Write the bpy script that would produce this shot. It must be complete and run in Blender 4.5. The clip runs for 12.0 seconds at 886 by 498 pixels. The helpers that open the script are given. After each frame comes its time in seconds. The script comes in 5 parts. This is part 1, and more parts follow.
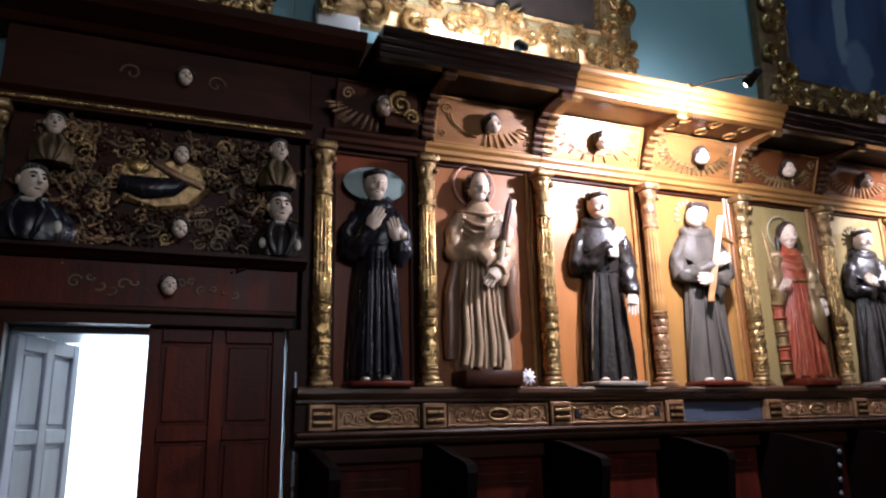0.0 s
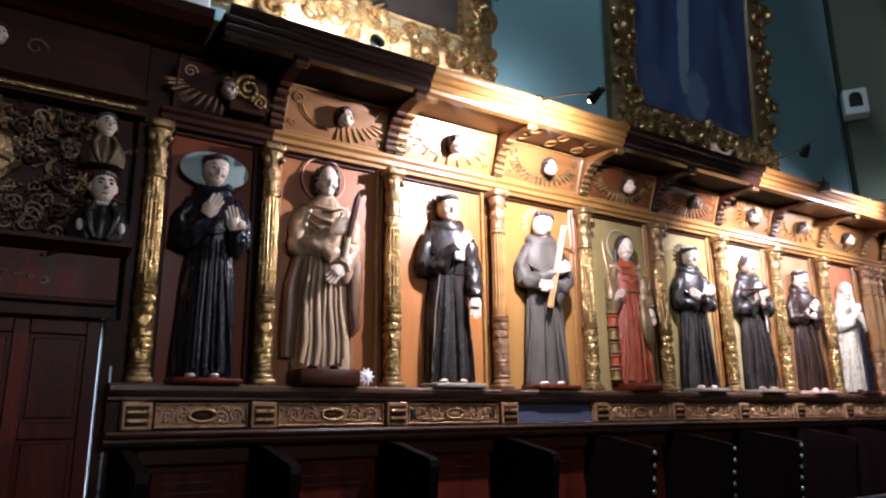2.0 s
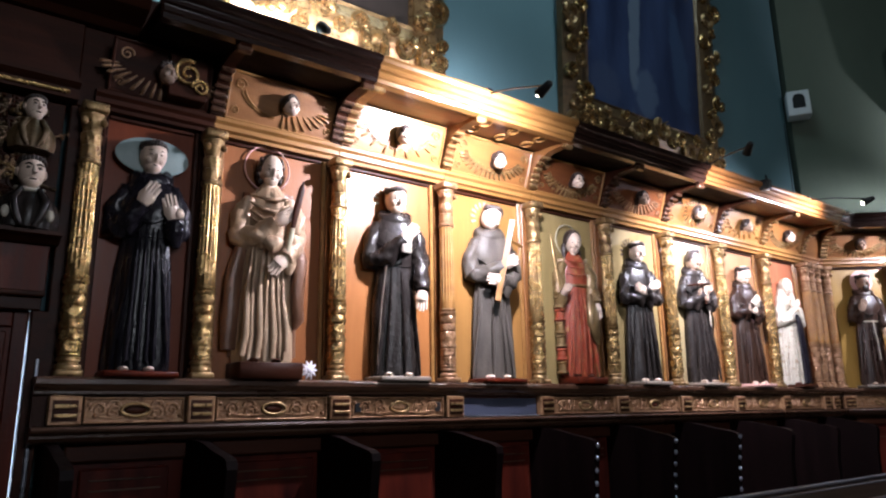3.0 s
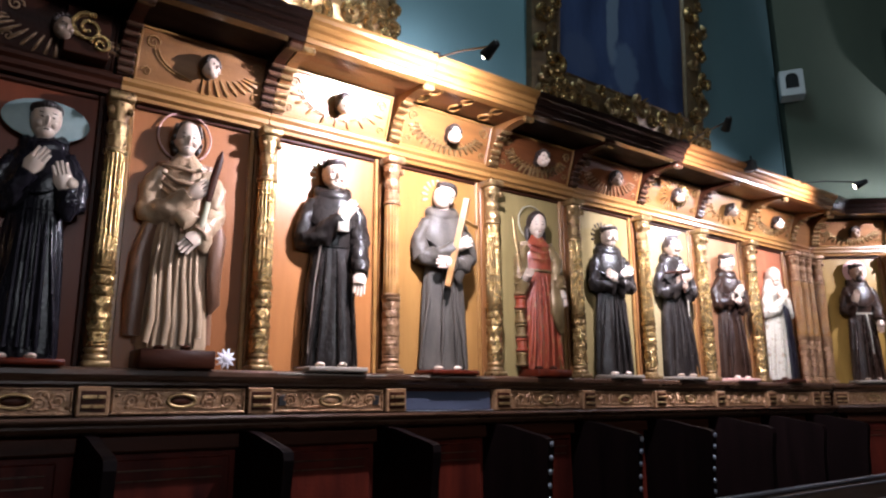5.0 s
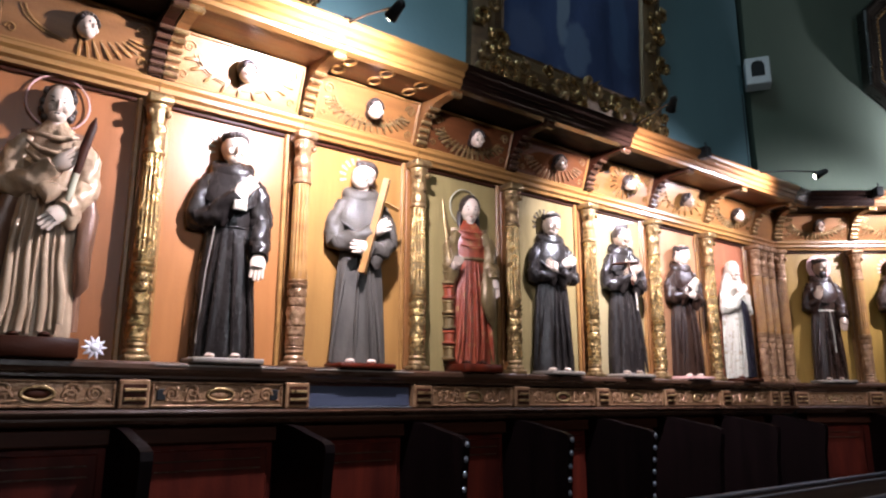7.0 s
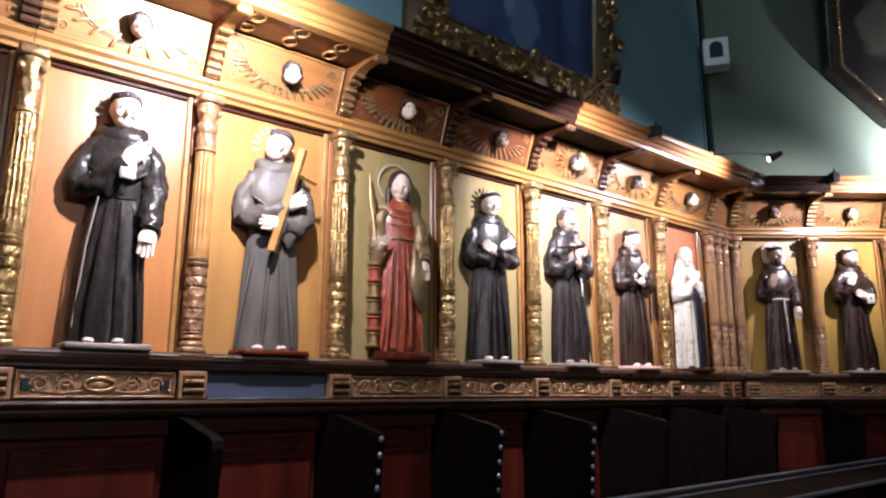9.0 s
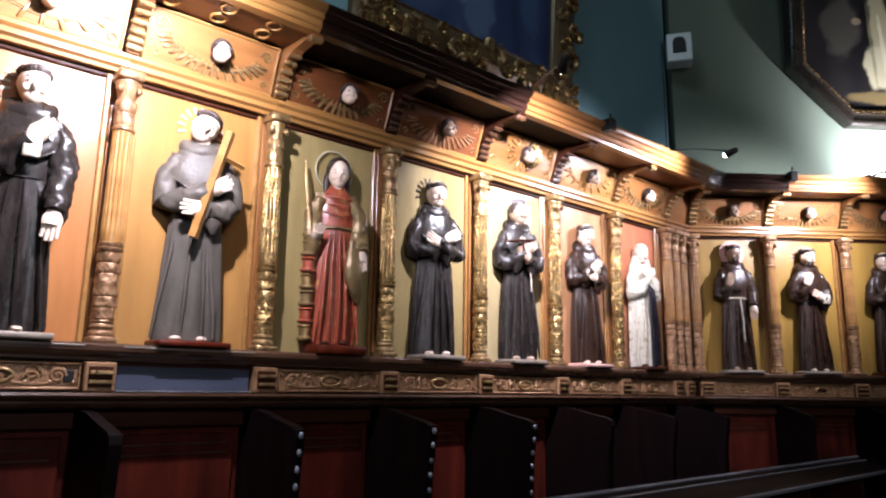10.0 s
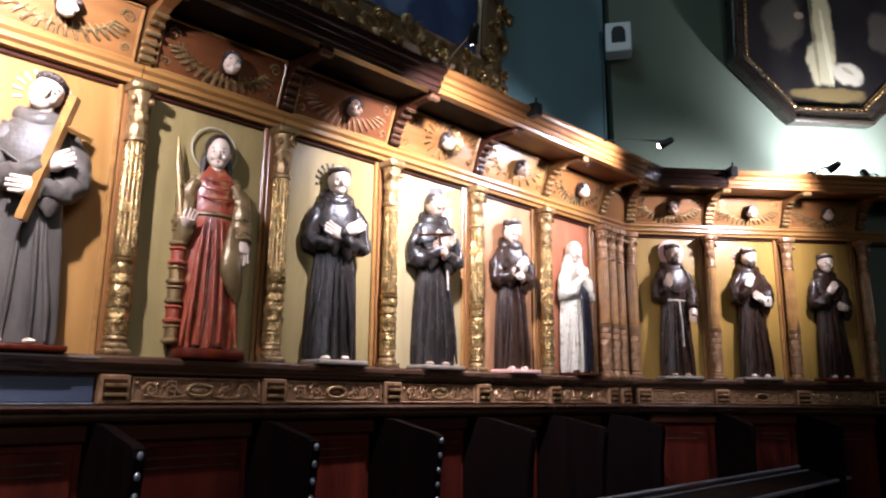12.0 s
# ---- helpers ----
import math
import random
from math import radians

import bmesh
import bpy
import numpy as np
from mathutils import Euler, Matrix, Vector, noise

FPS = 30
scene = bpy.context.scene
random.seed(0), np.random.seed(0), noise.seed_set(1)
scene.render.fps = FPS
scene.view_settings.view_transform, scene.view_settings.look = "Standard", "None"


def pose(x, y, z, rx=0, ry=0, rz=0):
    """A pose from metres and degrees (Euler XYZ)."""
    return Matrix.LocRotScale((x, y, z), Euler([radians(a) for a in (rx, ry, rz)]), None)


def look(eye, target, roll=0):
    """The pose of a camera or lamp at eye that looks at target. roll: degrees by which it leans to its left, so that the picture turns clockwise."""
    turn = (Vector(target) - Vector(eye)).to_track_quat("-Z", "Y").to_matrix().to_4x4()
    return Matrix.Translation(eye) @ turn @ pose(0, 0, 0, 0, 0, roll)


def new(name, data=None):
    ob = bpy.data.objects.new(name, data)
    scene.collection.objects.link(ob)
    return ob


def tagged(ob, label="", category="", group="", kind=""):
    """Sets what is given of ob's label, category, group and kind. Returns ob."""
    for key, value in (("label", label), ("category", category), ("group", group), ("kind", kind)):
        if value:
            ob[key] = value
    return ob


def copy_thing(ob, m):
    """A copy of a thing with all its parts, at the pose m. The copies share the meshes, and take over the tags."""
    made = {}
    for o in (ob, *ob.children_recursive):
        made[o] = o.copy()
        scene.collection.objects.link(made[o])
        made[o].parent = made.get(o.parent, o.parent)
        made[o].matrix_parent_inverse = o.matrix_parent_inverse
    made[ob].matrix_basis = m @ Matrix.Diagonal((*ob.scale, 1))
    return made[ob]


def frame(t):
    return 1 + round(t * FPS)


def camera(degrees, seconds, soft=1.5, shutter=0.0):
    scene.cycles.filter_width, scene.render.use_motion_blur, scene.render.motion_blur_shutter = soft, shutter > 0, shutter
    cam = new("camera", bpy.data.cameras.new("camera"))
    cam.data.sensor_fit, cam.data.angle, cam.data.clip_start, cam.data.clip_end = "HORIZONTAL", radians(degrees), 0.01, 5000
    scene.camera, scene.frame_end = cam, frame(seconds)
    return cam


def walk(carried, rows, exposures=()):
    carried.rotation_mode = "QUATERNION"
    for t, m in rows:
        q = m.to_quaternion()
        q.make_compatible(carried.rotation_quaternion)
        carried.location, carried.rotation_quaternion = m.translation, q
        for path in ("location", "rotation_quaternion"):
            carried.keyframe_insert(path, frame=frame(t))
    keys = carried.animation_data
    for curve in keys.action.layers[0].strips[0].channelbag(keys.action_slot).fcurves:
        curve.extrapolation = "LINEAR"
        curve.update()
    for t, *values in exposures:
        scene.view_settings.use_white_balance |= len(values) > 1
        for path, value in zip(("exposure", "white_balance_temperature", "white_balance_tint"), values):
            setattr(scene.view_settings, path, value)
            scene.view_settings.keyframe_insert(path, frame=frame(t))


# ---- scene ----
cam = camera(65.0, 12.0, soft=2.2)
PATH = [
    (0, (-0.174, -0.104, 1.504), (0.567, 1.69, 1.986), -1.3),
    (0.5, (-0.162, -0.078, 1.508), (0.648, 1.686, 1.989), -1.2),
    (1, (-0.114, -0.082, 1.507), (0.772, 1.647, 1.981), -1.3),
    (1.5, (-0.058, -0.09, 1.507), (0.94, 1.579, 1.973), -1.1),
    (2, (-0.014, -0.121, 1.507), (1.051, 1.504, 1.981), -0.7),
    (2.5, (0.003, -0.127, 1.51), (1.148, 1.443, 1.984), -0.3),
    (3, (0.058, -0.131, 1.507), (1.225, 1.429, 1.962), -0.9),
    (5, (0.571, -0.044, 1.517), (1.728, 1.529, 1.95), -0.4),
    (5.5, (0.676, 0.001, 1.505), (1.846, 1.564, 1.939), -1.4),
    (6, (0.826, -0.006, 1.51), (2.003, 1.553, 1.94), -0.1),
    (6.5, (0.979, -0.04, 1.503), (2.137, 1.532, 1.935), 0.5),
    (7, (1.107, -0.036, 1.508), (2.285, 1.523, 1.935), 0.1),
    (9, (1.525, 0.049, 1.513), (2.766, 1.566, 1.913), 0.2),
    (9.5, (1.67, 0.028, 1.513), (2.92, 1.539, 1.909), 0.6),
    (10, (1.804, 0.003, 1.513), (3.089, 1.486, 1.903), 0.9),
    (10.5, (1.917, 0.023, 1.518), (3.226, 1.479, 1.926), 0.8),
    (11, (2.062, 0.089, 1.511), (3.423, 1.498, 1.915), 0.3),
    (11.5, (2.2, 0.124, 1.512), (3.59, 1.504, 1.915), -0.7),
    (12, (2.368, 0.118, 1.524), (3.729, 1.524, 1.936), 0.6),
]
walk(cam, [(t, look(eye, target, roll)) for t, eye, target, roll in PATH])

# ---- world, sun, large lights ----
world = bpy.data.worlds.new("night_sky")
scene.world = world
world.use_nodes = True
world.node_tree.nodes["Background"].inputs[0].default_value = (0.35, 0.55, 0.75, 1)
world.node_tree.nodes["Background"].inputs[1].default_value = 0.02

PLANE_Y = 3.45            # plane of the niche panels on the long wall
CORNER = (7.825, 3.45)    # where the slanted wall begins
SLANT = -38.7
WALL_A = pose(0, PLANE_Y, 0)
WALL_B = pose(CORNER[0], CORNER[1], 0, 0, 0, SLANT)


def lamp_spot(name, eye, target, power, size, blend=0.7, colour=(1.0, 0.78, 0.5), radius=0.03):
    data = bpy.data.lights.new(name, "SPOT")
    data.energy, data.spot_size, data.spot_blend, data.color, data.shadow_soft_size = power, radians(size), blend, colour, radius
    ob = new(name, data)
    ob.matrix_world = look(eye, target)
    return ob


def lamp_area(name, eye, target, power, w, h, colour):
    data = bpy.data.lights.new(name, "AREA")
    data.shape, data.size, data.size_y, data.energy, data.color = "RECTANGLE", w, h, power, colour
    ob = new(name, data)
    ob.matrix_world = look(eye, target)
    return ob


WARM = (0.93, 0.91, 1.07)
LAMP_A, LAMP_A_AIM = (2.66, 2.45, 3.225), (2.55, 3.45, 2.75)
LAMP_C, LAMP_C_AIM = (4.80, 2.43, 3.32), (5.50, 3.45, 2.42)
LAMP_F, LAMP_F_AIM = (6.80, 2.48, 3.30), (6.45, 3.45, 2.90)
LAMP_P, LAMP_P_AIM = (1.55, 2.93, 3.52), (1.55, 3.50, 3.95)
LAMP_B, LAMP_B_AIM = tuple(WALL_B @ Vector((1.38, -1.00, 3.31))), tuple(WALL_B @ Vector((0.95, 0, 2.90)))
LAMP_O, LAMP_O_AIM = tuple(WALL_B @ Vector((2.10, -0.46, 3.52))), tuple(WALL_B @ Vector((2.25, 0.1, 3.95)))
for eye, aim, power, size in ((LAMP_A, LAMP_A_AIM, 425, 164), (LAMP_C, LAMP_C_AIM, 560, 108), (LAMP_F, LAMP_F_AIM, 240, 124), (LAMP_P, LAMP_P_AIM, 260, 116),
                              (LAMP_B, LAMP_B_AIM, 310, 120), (LAMP_O, LAMP_O_AIM, 520, 150)):
    lamp_spot("spot_light", eye, aim, power, size, 1.0, WARM)
# unseen lantern and high rear window added as fill; yard daylight beyond the door
lamp_area("lantern_daylight", (2.8, 2.1, 7.85), (2.8, 2.6, 3.0), 105, 2.2, 1.4, (0.62, 0.86, 1.0))
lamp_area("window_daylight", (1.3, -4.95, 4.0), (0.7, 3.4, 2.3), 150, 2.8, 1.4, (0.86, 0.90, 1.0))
lamp_area("yard_daylight", (-0.45, 5.6, 1.9), (-0.45, 3.4, 1.2), 130, 1.8, 2.2, (0.62, 0.80, 1.0))


# ---- materials ----
def mat(name, c1, c2=None, rough=0.5, metal=0.0, grain=(6, 6, 6), bump=0.15, fine=60.0, coat=0.0, contrast=0.5, wear=None, spec=0.45):
    """A painted, gilded or varnished surface with broad variation, directed grain and fine relief."""
    m = bpy.data.materials.new(name)
    m.use_nodes = True
    nt = m.node_tree
    b = nt.nodes["Principled BSDF"]
    c2 = c2 or tuple(x * 0.55 for x in c1)
    tc = nt.nodes.new("ShaderNodeTexCoord")
    info = nt.nodes.new("ShaderNodeObjectInfo")
    off = nt.nodes.new("ShaderNodeVectorMath")
    off.operation = "ADD"
    mul = nt.nodes.new("ShaderNodeMath")
    mul.operation = "MULTIPLY"
    mul.inputs[1].default_value = 17.0
    nt.links.new(info.outputs["Random"], mul.inputs[0])
    nt.links.new(tc.outputs["Object"], off.inputs[0])
    nt.links.new(mul.outputs[0], off.inputs[1])
    mp = nt.nodes.new("ShaderNodeMapping")
    mp.inputs["Scale"].default_value = grain
    nt.links.new(off.outputs[0], mp.inputs[0])
    n1 = nt.nodes.new("ShaderNodeTexNoise")
    n1.inputs["Scale"].default_value = 1.0
    n1.inputs["Detail"].default_value = 6
    n1.inputs["Roughness"].default_value = 0.6
    nt.links.new(mp.outputs[0], n1.inputs["Vector"])
    ramp = nt.nodes.new("ShaderNodeValToRGB")
    ramp.color_ramp.elements[0].position = 0.5 - 0.5 * (1 - contrast) - 0.02
    ramp.color_ramp.elements[1].position = 0.5 + 0.5 * (1 - contrast) + 0.02
    ramp.color_ramp.elements[0].color = (*c2, 1)
    ramp.color_ramp.elements[1].color = (*c1, 1)
    nt.links.new(n1.outputs[0], ramp.inputs[0])
    col = ramp.outputs[0]
    n2 = nt.nodes.new("ShaderNodeTexNoise")
    n2.inputs["Scale"].default_value = fine
    n2.inputs["Detail"].default_value = 3
    nt.links.new(off.outputs[0], n2.inputs["Vector"])
    if wear:
        mx = nt.nodes.new("ShaderNodeMix")
        mx.data_type = "RGBA"
        r2 = nt.nodes.new("ShaderNodeValToRGB")
        r2.color_ramp.elements[0].position, r2.color_ramp.elements[1].position = 0.55, 0.68
        n3 = nt.nodes.new("ShaderNodeTexNoise")
        n3.inputs["Scale"].default_value = fine * 0.35
        n3.inputs["Detail"].default_value = 5
        nt.links.new(off.outputs[0], n3.inputs["Vector"])
        nt.links.new(n3.outputs[0], r2.inputs[0])
        nt.links.new(r2.outputs[0], mx.inputs[0])
        nt.links.new(col, mx.inputs[6])
        mx.inputs[7].default_value = (*wear, 1)
        col = mx.outputs[2]
    nt.links.new(col, b.inputs["Base Color"])
    b.inputs["Metallic"].default_value = metal
    rr = nt.nodes.new("ShaderNodeMapRange")
    rr.inputs[3].default_value, rr.inputs[4].default_value = max(0.05, rough - 0.12), min(1, rough + 0.12)
    nt.links.new(n1.outputs[0], rr.inputs[0])
    nt.links.new(rr.outputs[0], b.inputs["Roughness"])
    b.inputs["Coat Weight"].default_value = coat
    b.inputs["Specular IOR Level"].default_value = spec
    b.inputs["Coat Roughness"].default_value = 0.2
    if bump:
        bp = nt.nodes.new("ShaderNodeBump")
        bp.inputs["Strength"].default_value = bump
        bp.inputs["Distance"].default_value = 0.01
        ad = nt.nodes.new("ShaderNodeMath")
        nt.links.new(n1.outputs[0], ad.inputs[0])
        nt.links.new(n2.outputs[0], ad.inputs[1])
        nt.links.new(ad.outputs[0], bp.inputs["Height"])
        nt.links.new(bp.outputs[0], b.inputs["Normal"])
    return m


def glow(name, colour, strength):
    m = bpy.data.materials.new(name)
    m.use_nodes = True
    b = m.node_tree.nodes["Principled BSDF"]
    b.inputs["Base Color"].default_value = (*colour, 1)
    b.inputs["Emission Color"].default_value = (*colour, 1)
    b.inputs["Emission Strength"].default_value = strength
    return m


def canvas(name, c1, c2, strokes, grain=(3, 3, 1.5), rough=0.4):
    """A dark oil painting: broad brushwork, and soft painted shapes (centre x, z, half sizes, lean, colour, strength)."""
    m = mat(name, c1, c2, rough, grain=grain, bump=0.12, coat=0.15, contrast=0.6, fine=30)
    nt = m.node_tree
    b = nt.nodes["Principled BSDF"]
    col = b.inputs["Base Color"].links[0].from_socket
    tc = nt.nodes.new("ShaderNodeTexCoord")
    noise = nt.nodes.new("ShaderNodeTexNoise")
    noise.inputs["Scale"].default_value, noise.inputs["Detail"].default_value = 7.0, 6
    nt.links.new(tc.outputs["Object"], noise.inputs["Vector"])
    for cx, cz, rx, rz, lean, colour, amount in strokes:
        mp = nt.nodes.new("ShaderNodeMapping")
        mp.vector_type = "TEXTURE"
        mp.inputs["Location"].default_value, mp.inputs["Rotation"].default_value, mp.inputs["Scale"].default_value = (cx, 0, cz), (0, radians(lean), 0), (rx, 100, rz)
        nt.links.new(tc.outputs["Object"], mp.inputs[0])
        ln = nt.nodes.new("ShaderNodeVectorMath")
        ln.operation = "LENGTH"
        nt.links.new(mp.outputs[0], ln.inputs[0])
        ad = nt.nodes.new("ShaderNodeMath")
        ad.operation = "MULTIPLY_ADD"
        nt.links.new(noise.outputs[0], ad.inputs[0])
        ad.inputs[1].default_value = 0.9
        nt.links.new(ln.outputs["Value"], ad.inputs[2])
        mr = nt.nodes.new("ShaderNodeMapRange")
        mr.interpolation_type = "SMOOTHSTEP"
        mr.inputs[1].default_value, mr.inputs[2].default_value, mr.inputs[3].default_value, mr.inputs[4].default_value = 1.1, 1.42, amount, 0.0
        nt.links.new(ad.outputs[0], mr.inputs[0])
        mx = nt.nodes.new("ShaderNodeMix")
        mx.data_type = "RGBA"
        nt.links.new(mr.outputs[0], mx.inputs[0])
        nt.links.new(col, mx.inputs[6])
        mx.inputs[7].default_value = (*colour, 1)
        col = mx.outputs[2]
    nt.links.new(col, b.inputs["Base Color"])
    return m


VERT = (14, 14, 1.6)      # grain runs upright
HORI = (1.6, 14, 14)      # grain runs along the wall
M = {
    "plaster": mat("teal_plaster", (0.125, 0.225, 0.245), (0.085, 0.165, 0.185), 0.85, grain=(1.2, 1.2, 0.6), bump=0.12, fine=40, contrast=0.3),
    "plaster_green": mat("green_grey_plaster", (0.118, 0.148, 0.108), (0.075, 0.10, 0.074), 0.85, grain=(1.2, 1.2, 0.6), bump=0.12, fine=40, contrast=0.3),
    "dark_wall": mat("dark_plaster", (0.10, 0.11, 0.11), None, 0.9, bump=0.1),
    "floor": mat("dark_floorboard", (0.09, 0.05, 0.03), None, 0.5, grain=(1, 12, 12), bump=0.2),
    "wood": mat("varnished_wood", (0.27, 0.115, 0.036), (0.12, 0.045, 0.015), 0.34, grain=VERT, bump=0.12, coat=0.25),
    "wood_h": mat("varnished_wood_along", (0.29, 0.125, 0.038), (0.14, 0.052, 0.016), 0.34, grain=HORI, bump=0.12, coat=0.25),
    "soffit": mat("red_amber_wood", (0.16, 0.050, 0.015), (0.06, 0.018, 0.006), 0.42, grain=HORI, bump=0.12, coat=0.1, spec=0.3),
    "wood_gold": mat("honey_wood", (0.34, 0.168, 0.050), (0.16, 0.068, 0.018), 0.34, grain=HORI, bump=0.12, coat=0.25),
    "dark": mat("dark_walnut", (0.050, 0.014, 0.007), (0.018, 0.006, 0.003), 0.45, grain=HORI, bump=0.15, spec=0.1),
    # Darkened mahogany copy: the shade below the stall rail is in its colour.
    "stall_red": mat("rail_shaded_mahogany", (0.085, 0.013, 0.007), (0.010, 0.003, 0.003), 0.36, grain=(7, 7, 1.2), bump=0.15, spec=0.1, contrast=0.6),
    "dark_gloss": mat("shaded_cornice_varnish", (0.022, 0.009, 0.006), (0.008, 0.004, 0.003), 0.22, grain=HORI, bump=0.1, coat=0.4),
    "olive_cloth": mat("olive_gilded_cloth", (0.25, 0.17, 0.075), (0.10, 0.055, 0.022), 0.3, 0.25, grain=(16, 16, 6), bump=0.35, fine=60),
    "ledge": mat("dark_ledge_wood", (0.085, 0.040, 0.022), (0.024, 0.011, 0.007), 0.28, grain=HORI, bump=0.15, coat=0.25),
    "mahogany": mat("red_mahogany", (0.125, 0.018, 0.006), (0.022, 0.004, 0.0025), 0.40, grain=VERT, bump=0.15, spec=0.12),
    "gold": mat("aged_gilding", (0.56, 0.37, 0.15), (0.18, 0.09, 0.032), 0.26, 0.8, grain=(18, 18, 18), bump=0.35, fine=90, wear=(0.26, 0.14, 0.05)),
    "gold_dull": mat("dull_gilding", (0.46, 0.31, 0.14), (0.14, 0.075, 0.032), 0.30, 0.7, grain=(20, 20, 20), bump=0.35, fine=80, wear=(0.17, 0.09, 0.04)),
    "gold_red": mat("red_bole_gilding", (0.36, 0.205, 0.105), (0.13, 0.06, 0.03), 0.30, 0.35, grain=(20, 20, 20), bump=0.3, fine=80),
    "silver": mat("silvery_trim_and_highlight", (0.40, 0.42, 0.47), (0.16, 0.17, 0.20), 0.3, 0.7, bump=0.1),
    "edge_pale": mat("pale_edge_highlight", (0.30, 0.30, 0.34), (0.06, 0.057, 0.07), 0.35, 0.2, grain=HORI, bump=0.15),
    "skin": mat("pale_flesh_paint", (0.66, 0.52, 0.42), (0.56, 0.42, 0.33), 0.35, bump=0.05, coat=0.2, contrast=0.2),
    # Darker copy of the flesh, with shade put into the colour of some faces.
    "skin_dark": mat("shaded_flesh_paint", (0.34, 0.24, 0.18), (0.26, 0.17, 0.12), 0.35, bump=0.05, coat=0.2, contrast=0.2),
    "hair": mat("dark_hair_paint", (0.035, 0.022, 0.018), None, 0.4, grain=(40, 40, 8), bump=0.4),
    "black_robe": mat("black_robe_paint", (0.014, 0.012, 0.016), (0.006, 0.005, 0.008), 0.26, grain=(14, 14, 4), bump=0.3, fine=45, spec=0.3),
    "grey_robe": mat("grey_robe_paint", (0.10, 0.084, 0.070), (0.042, 0.035, 0.030), 0.42, grain=(14, 14, 4), bump=0.3, fine=45, spec=0.18),
    "charcoal_robe": mat("charcoal_robe_paint", (0.026, 0.020, 0.017), (0.009, 0.007, 0.007), 0.27, grain=(14, 14, 4), bump=0.3, fine=45, spec=0.3),
    "brown_robe": mat("brown_robe_paint", (0.036, 0.018, 0.011), (0.012, 0.006, 0.005), 0.28, grain=(14, 14, 4), bump=0.3, fine=45, spec=0.3),
    "tan_robe": mat("tan_gilded_robe", (0.50, 0.35, 0.23), (0.30, 0.19, 0.115), 0.34, 0.1, grain=(18, 18, 6), bump=0.35, fine=60),
    "cloak": mat("brown_cloak_paint", (0.24, 0.12, 0.07), (0.11, 0.05, 0.03), 0.34, 0.1, grain=(14, 14, 4), bump=0.3),
    "red_robe": mat("red_robe_paint", (0.36, 0.075, 0.035), (0.15, 0.022, 0.012), 0.30, grain=(16, 16, 4), bump=0.3, coat=0.2, wear=(0.34, 0.15, 0.06)),
    "white_robe": mat("white_robe_paint", (0.56, 0.52, 0.43), (0.34, 0.30, 0.24), 0.4, grain=(10, 10, 4), bump=0.2, wear=(0.26, 0.20, 0.13)),
    "rose": mat("rose_halo_paint", (0.60, 0.36, 0.32), (0.45, 0.24, 0.2), 0.5, bump=0.1),
    "pale_teal": mat("pale_teal_paint", (0.24, 0.31, 0.30), (0.12, 0.17, 0.17), 0.45, bump=0.1),
    "frame_dark": mat("dark_worn_gilding", (0.16, 0.10, 0.045), (0.05, 0.03, 0.016), 0.4, 0.4, grain=(14, 14, 14), bump=0.3, fine=70),
    "white": mat("white_enamel", (0.72, 0.74, 0.74), (0.6, 0.62, 0.63), 0.4, bump=0.03, contrast=0.2),
    "black": mat("black_metal", (0.015, 0.015, 0.016), None, 0.4, 0.3, bump=0.05),
    "desk": mat("black_worn_desk", (0.010, 0.006, 0.005), (0.004, 0.003, 0.003), 0.55, grain=HORI, bump=0.1, spec=0.06),
    "wing": mat("walnut_and_soffit_shade", (0.006, 0.0025, 0.0025), (0.002, 0.001, 0.001), 0.55, grain=VERT, bump=0.12, spec=0.06),
    "slate": mat("blue_grey_board", (0.055, 0.062, 0.092), (0.028, 0.032, 0.05), 0.4, grain=HORI, bump=0.1),
    "canvas_blue": canvas("dark_blue_canvas", (0.042, 0.066, 0.145), (0.010, 0.016, 0.044), [(0.98, 1.25, 0.10, 0.95, 3, (0.16, 0.21, 0.27), 0.75), (1.12, 0.55, 0.20, 0.30, 0, (0.12, 0.17, 0.25), 0.55), (0.85, 2.1, 0.3, 0.4, 10, (0.10, 0.12, 0.17), 0.6),
                                             (1.65, 1.0, 0.14, 0.7, -8, (0.05, 0.09, 0.17), 0.6), (0.55, 0.5, 0.25, 0.2, 0, (0.06, 0.08, 0.14), 0.5)], grain=(3.4, 3.4, 0.9)),
    "canvas_oct": canvas("smoky_canvas", (0.013, 0.011, 0.010), (0.003, 0.003, 0.004), [(-0.42, 0.10, 0.24, 0.40, 0, (0.045, 0.042, 0.032), 0.8), (0.62, 0.0, 0.18, 0.28, 0, (0.050, 0.046, 0.036), 0.8), (0.05, -0.68, 0.45, 0.09, 0, (0.10, 0.075, 0.03), 0.8),
                                             (0.0, 0.05, 0.13, 0.66, -5, (0.24, 0.22, 0.13), 0.9), (-0.04, -0.36, 0.17, 0.28, -4, (0.30, 0.28, 0.18), 0.9), (-0.10, -0.10, 0.025, 0.55, -5, (0.10, 0.09, 0.05), 0.6), (0.03, -0.2, 0.03, 0.45, -7, (0.40, 0.38, 0.26), 0.7),
                                             (0.24, -0.45, 0.22, 0.13, 14, (0.36, 0.34, 0.26), 0.9), (0.24, -0.42, 0.10, 0.03, 30, (0.14, 0.13, 0.09), 0.6), (-0.25, 0.14, 0.07, 0.05, 0, (0.20, 0.15, 0.10), 0.8), (0.03, 0.70, 0.11, 0.12, 0, (0.20, 0.14, 0.09), 0.8)]),
    "frame_black": mat("black_varnished_frame", (0.022, 0.017, 0.012), (0.007, 0.006, 0.005), 0.3, grain=HORI, bump=0.15, coat=0.2),
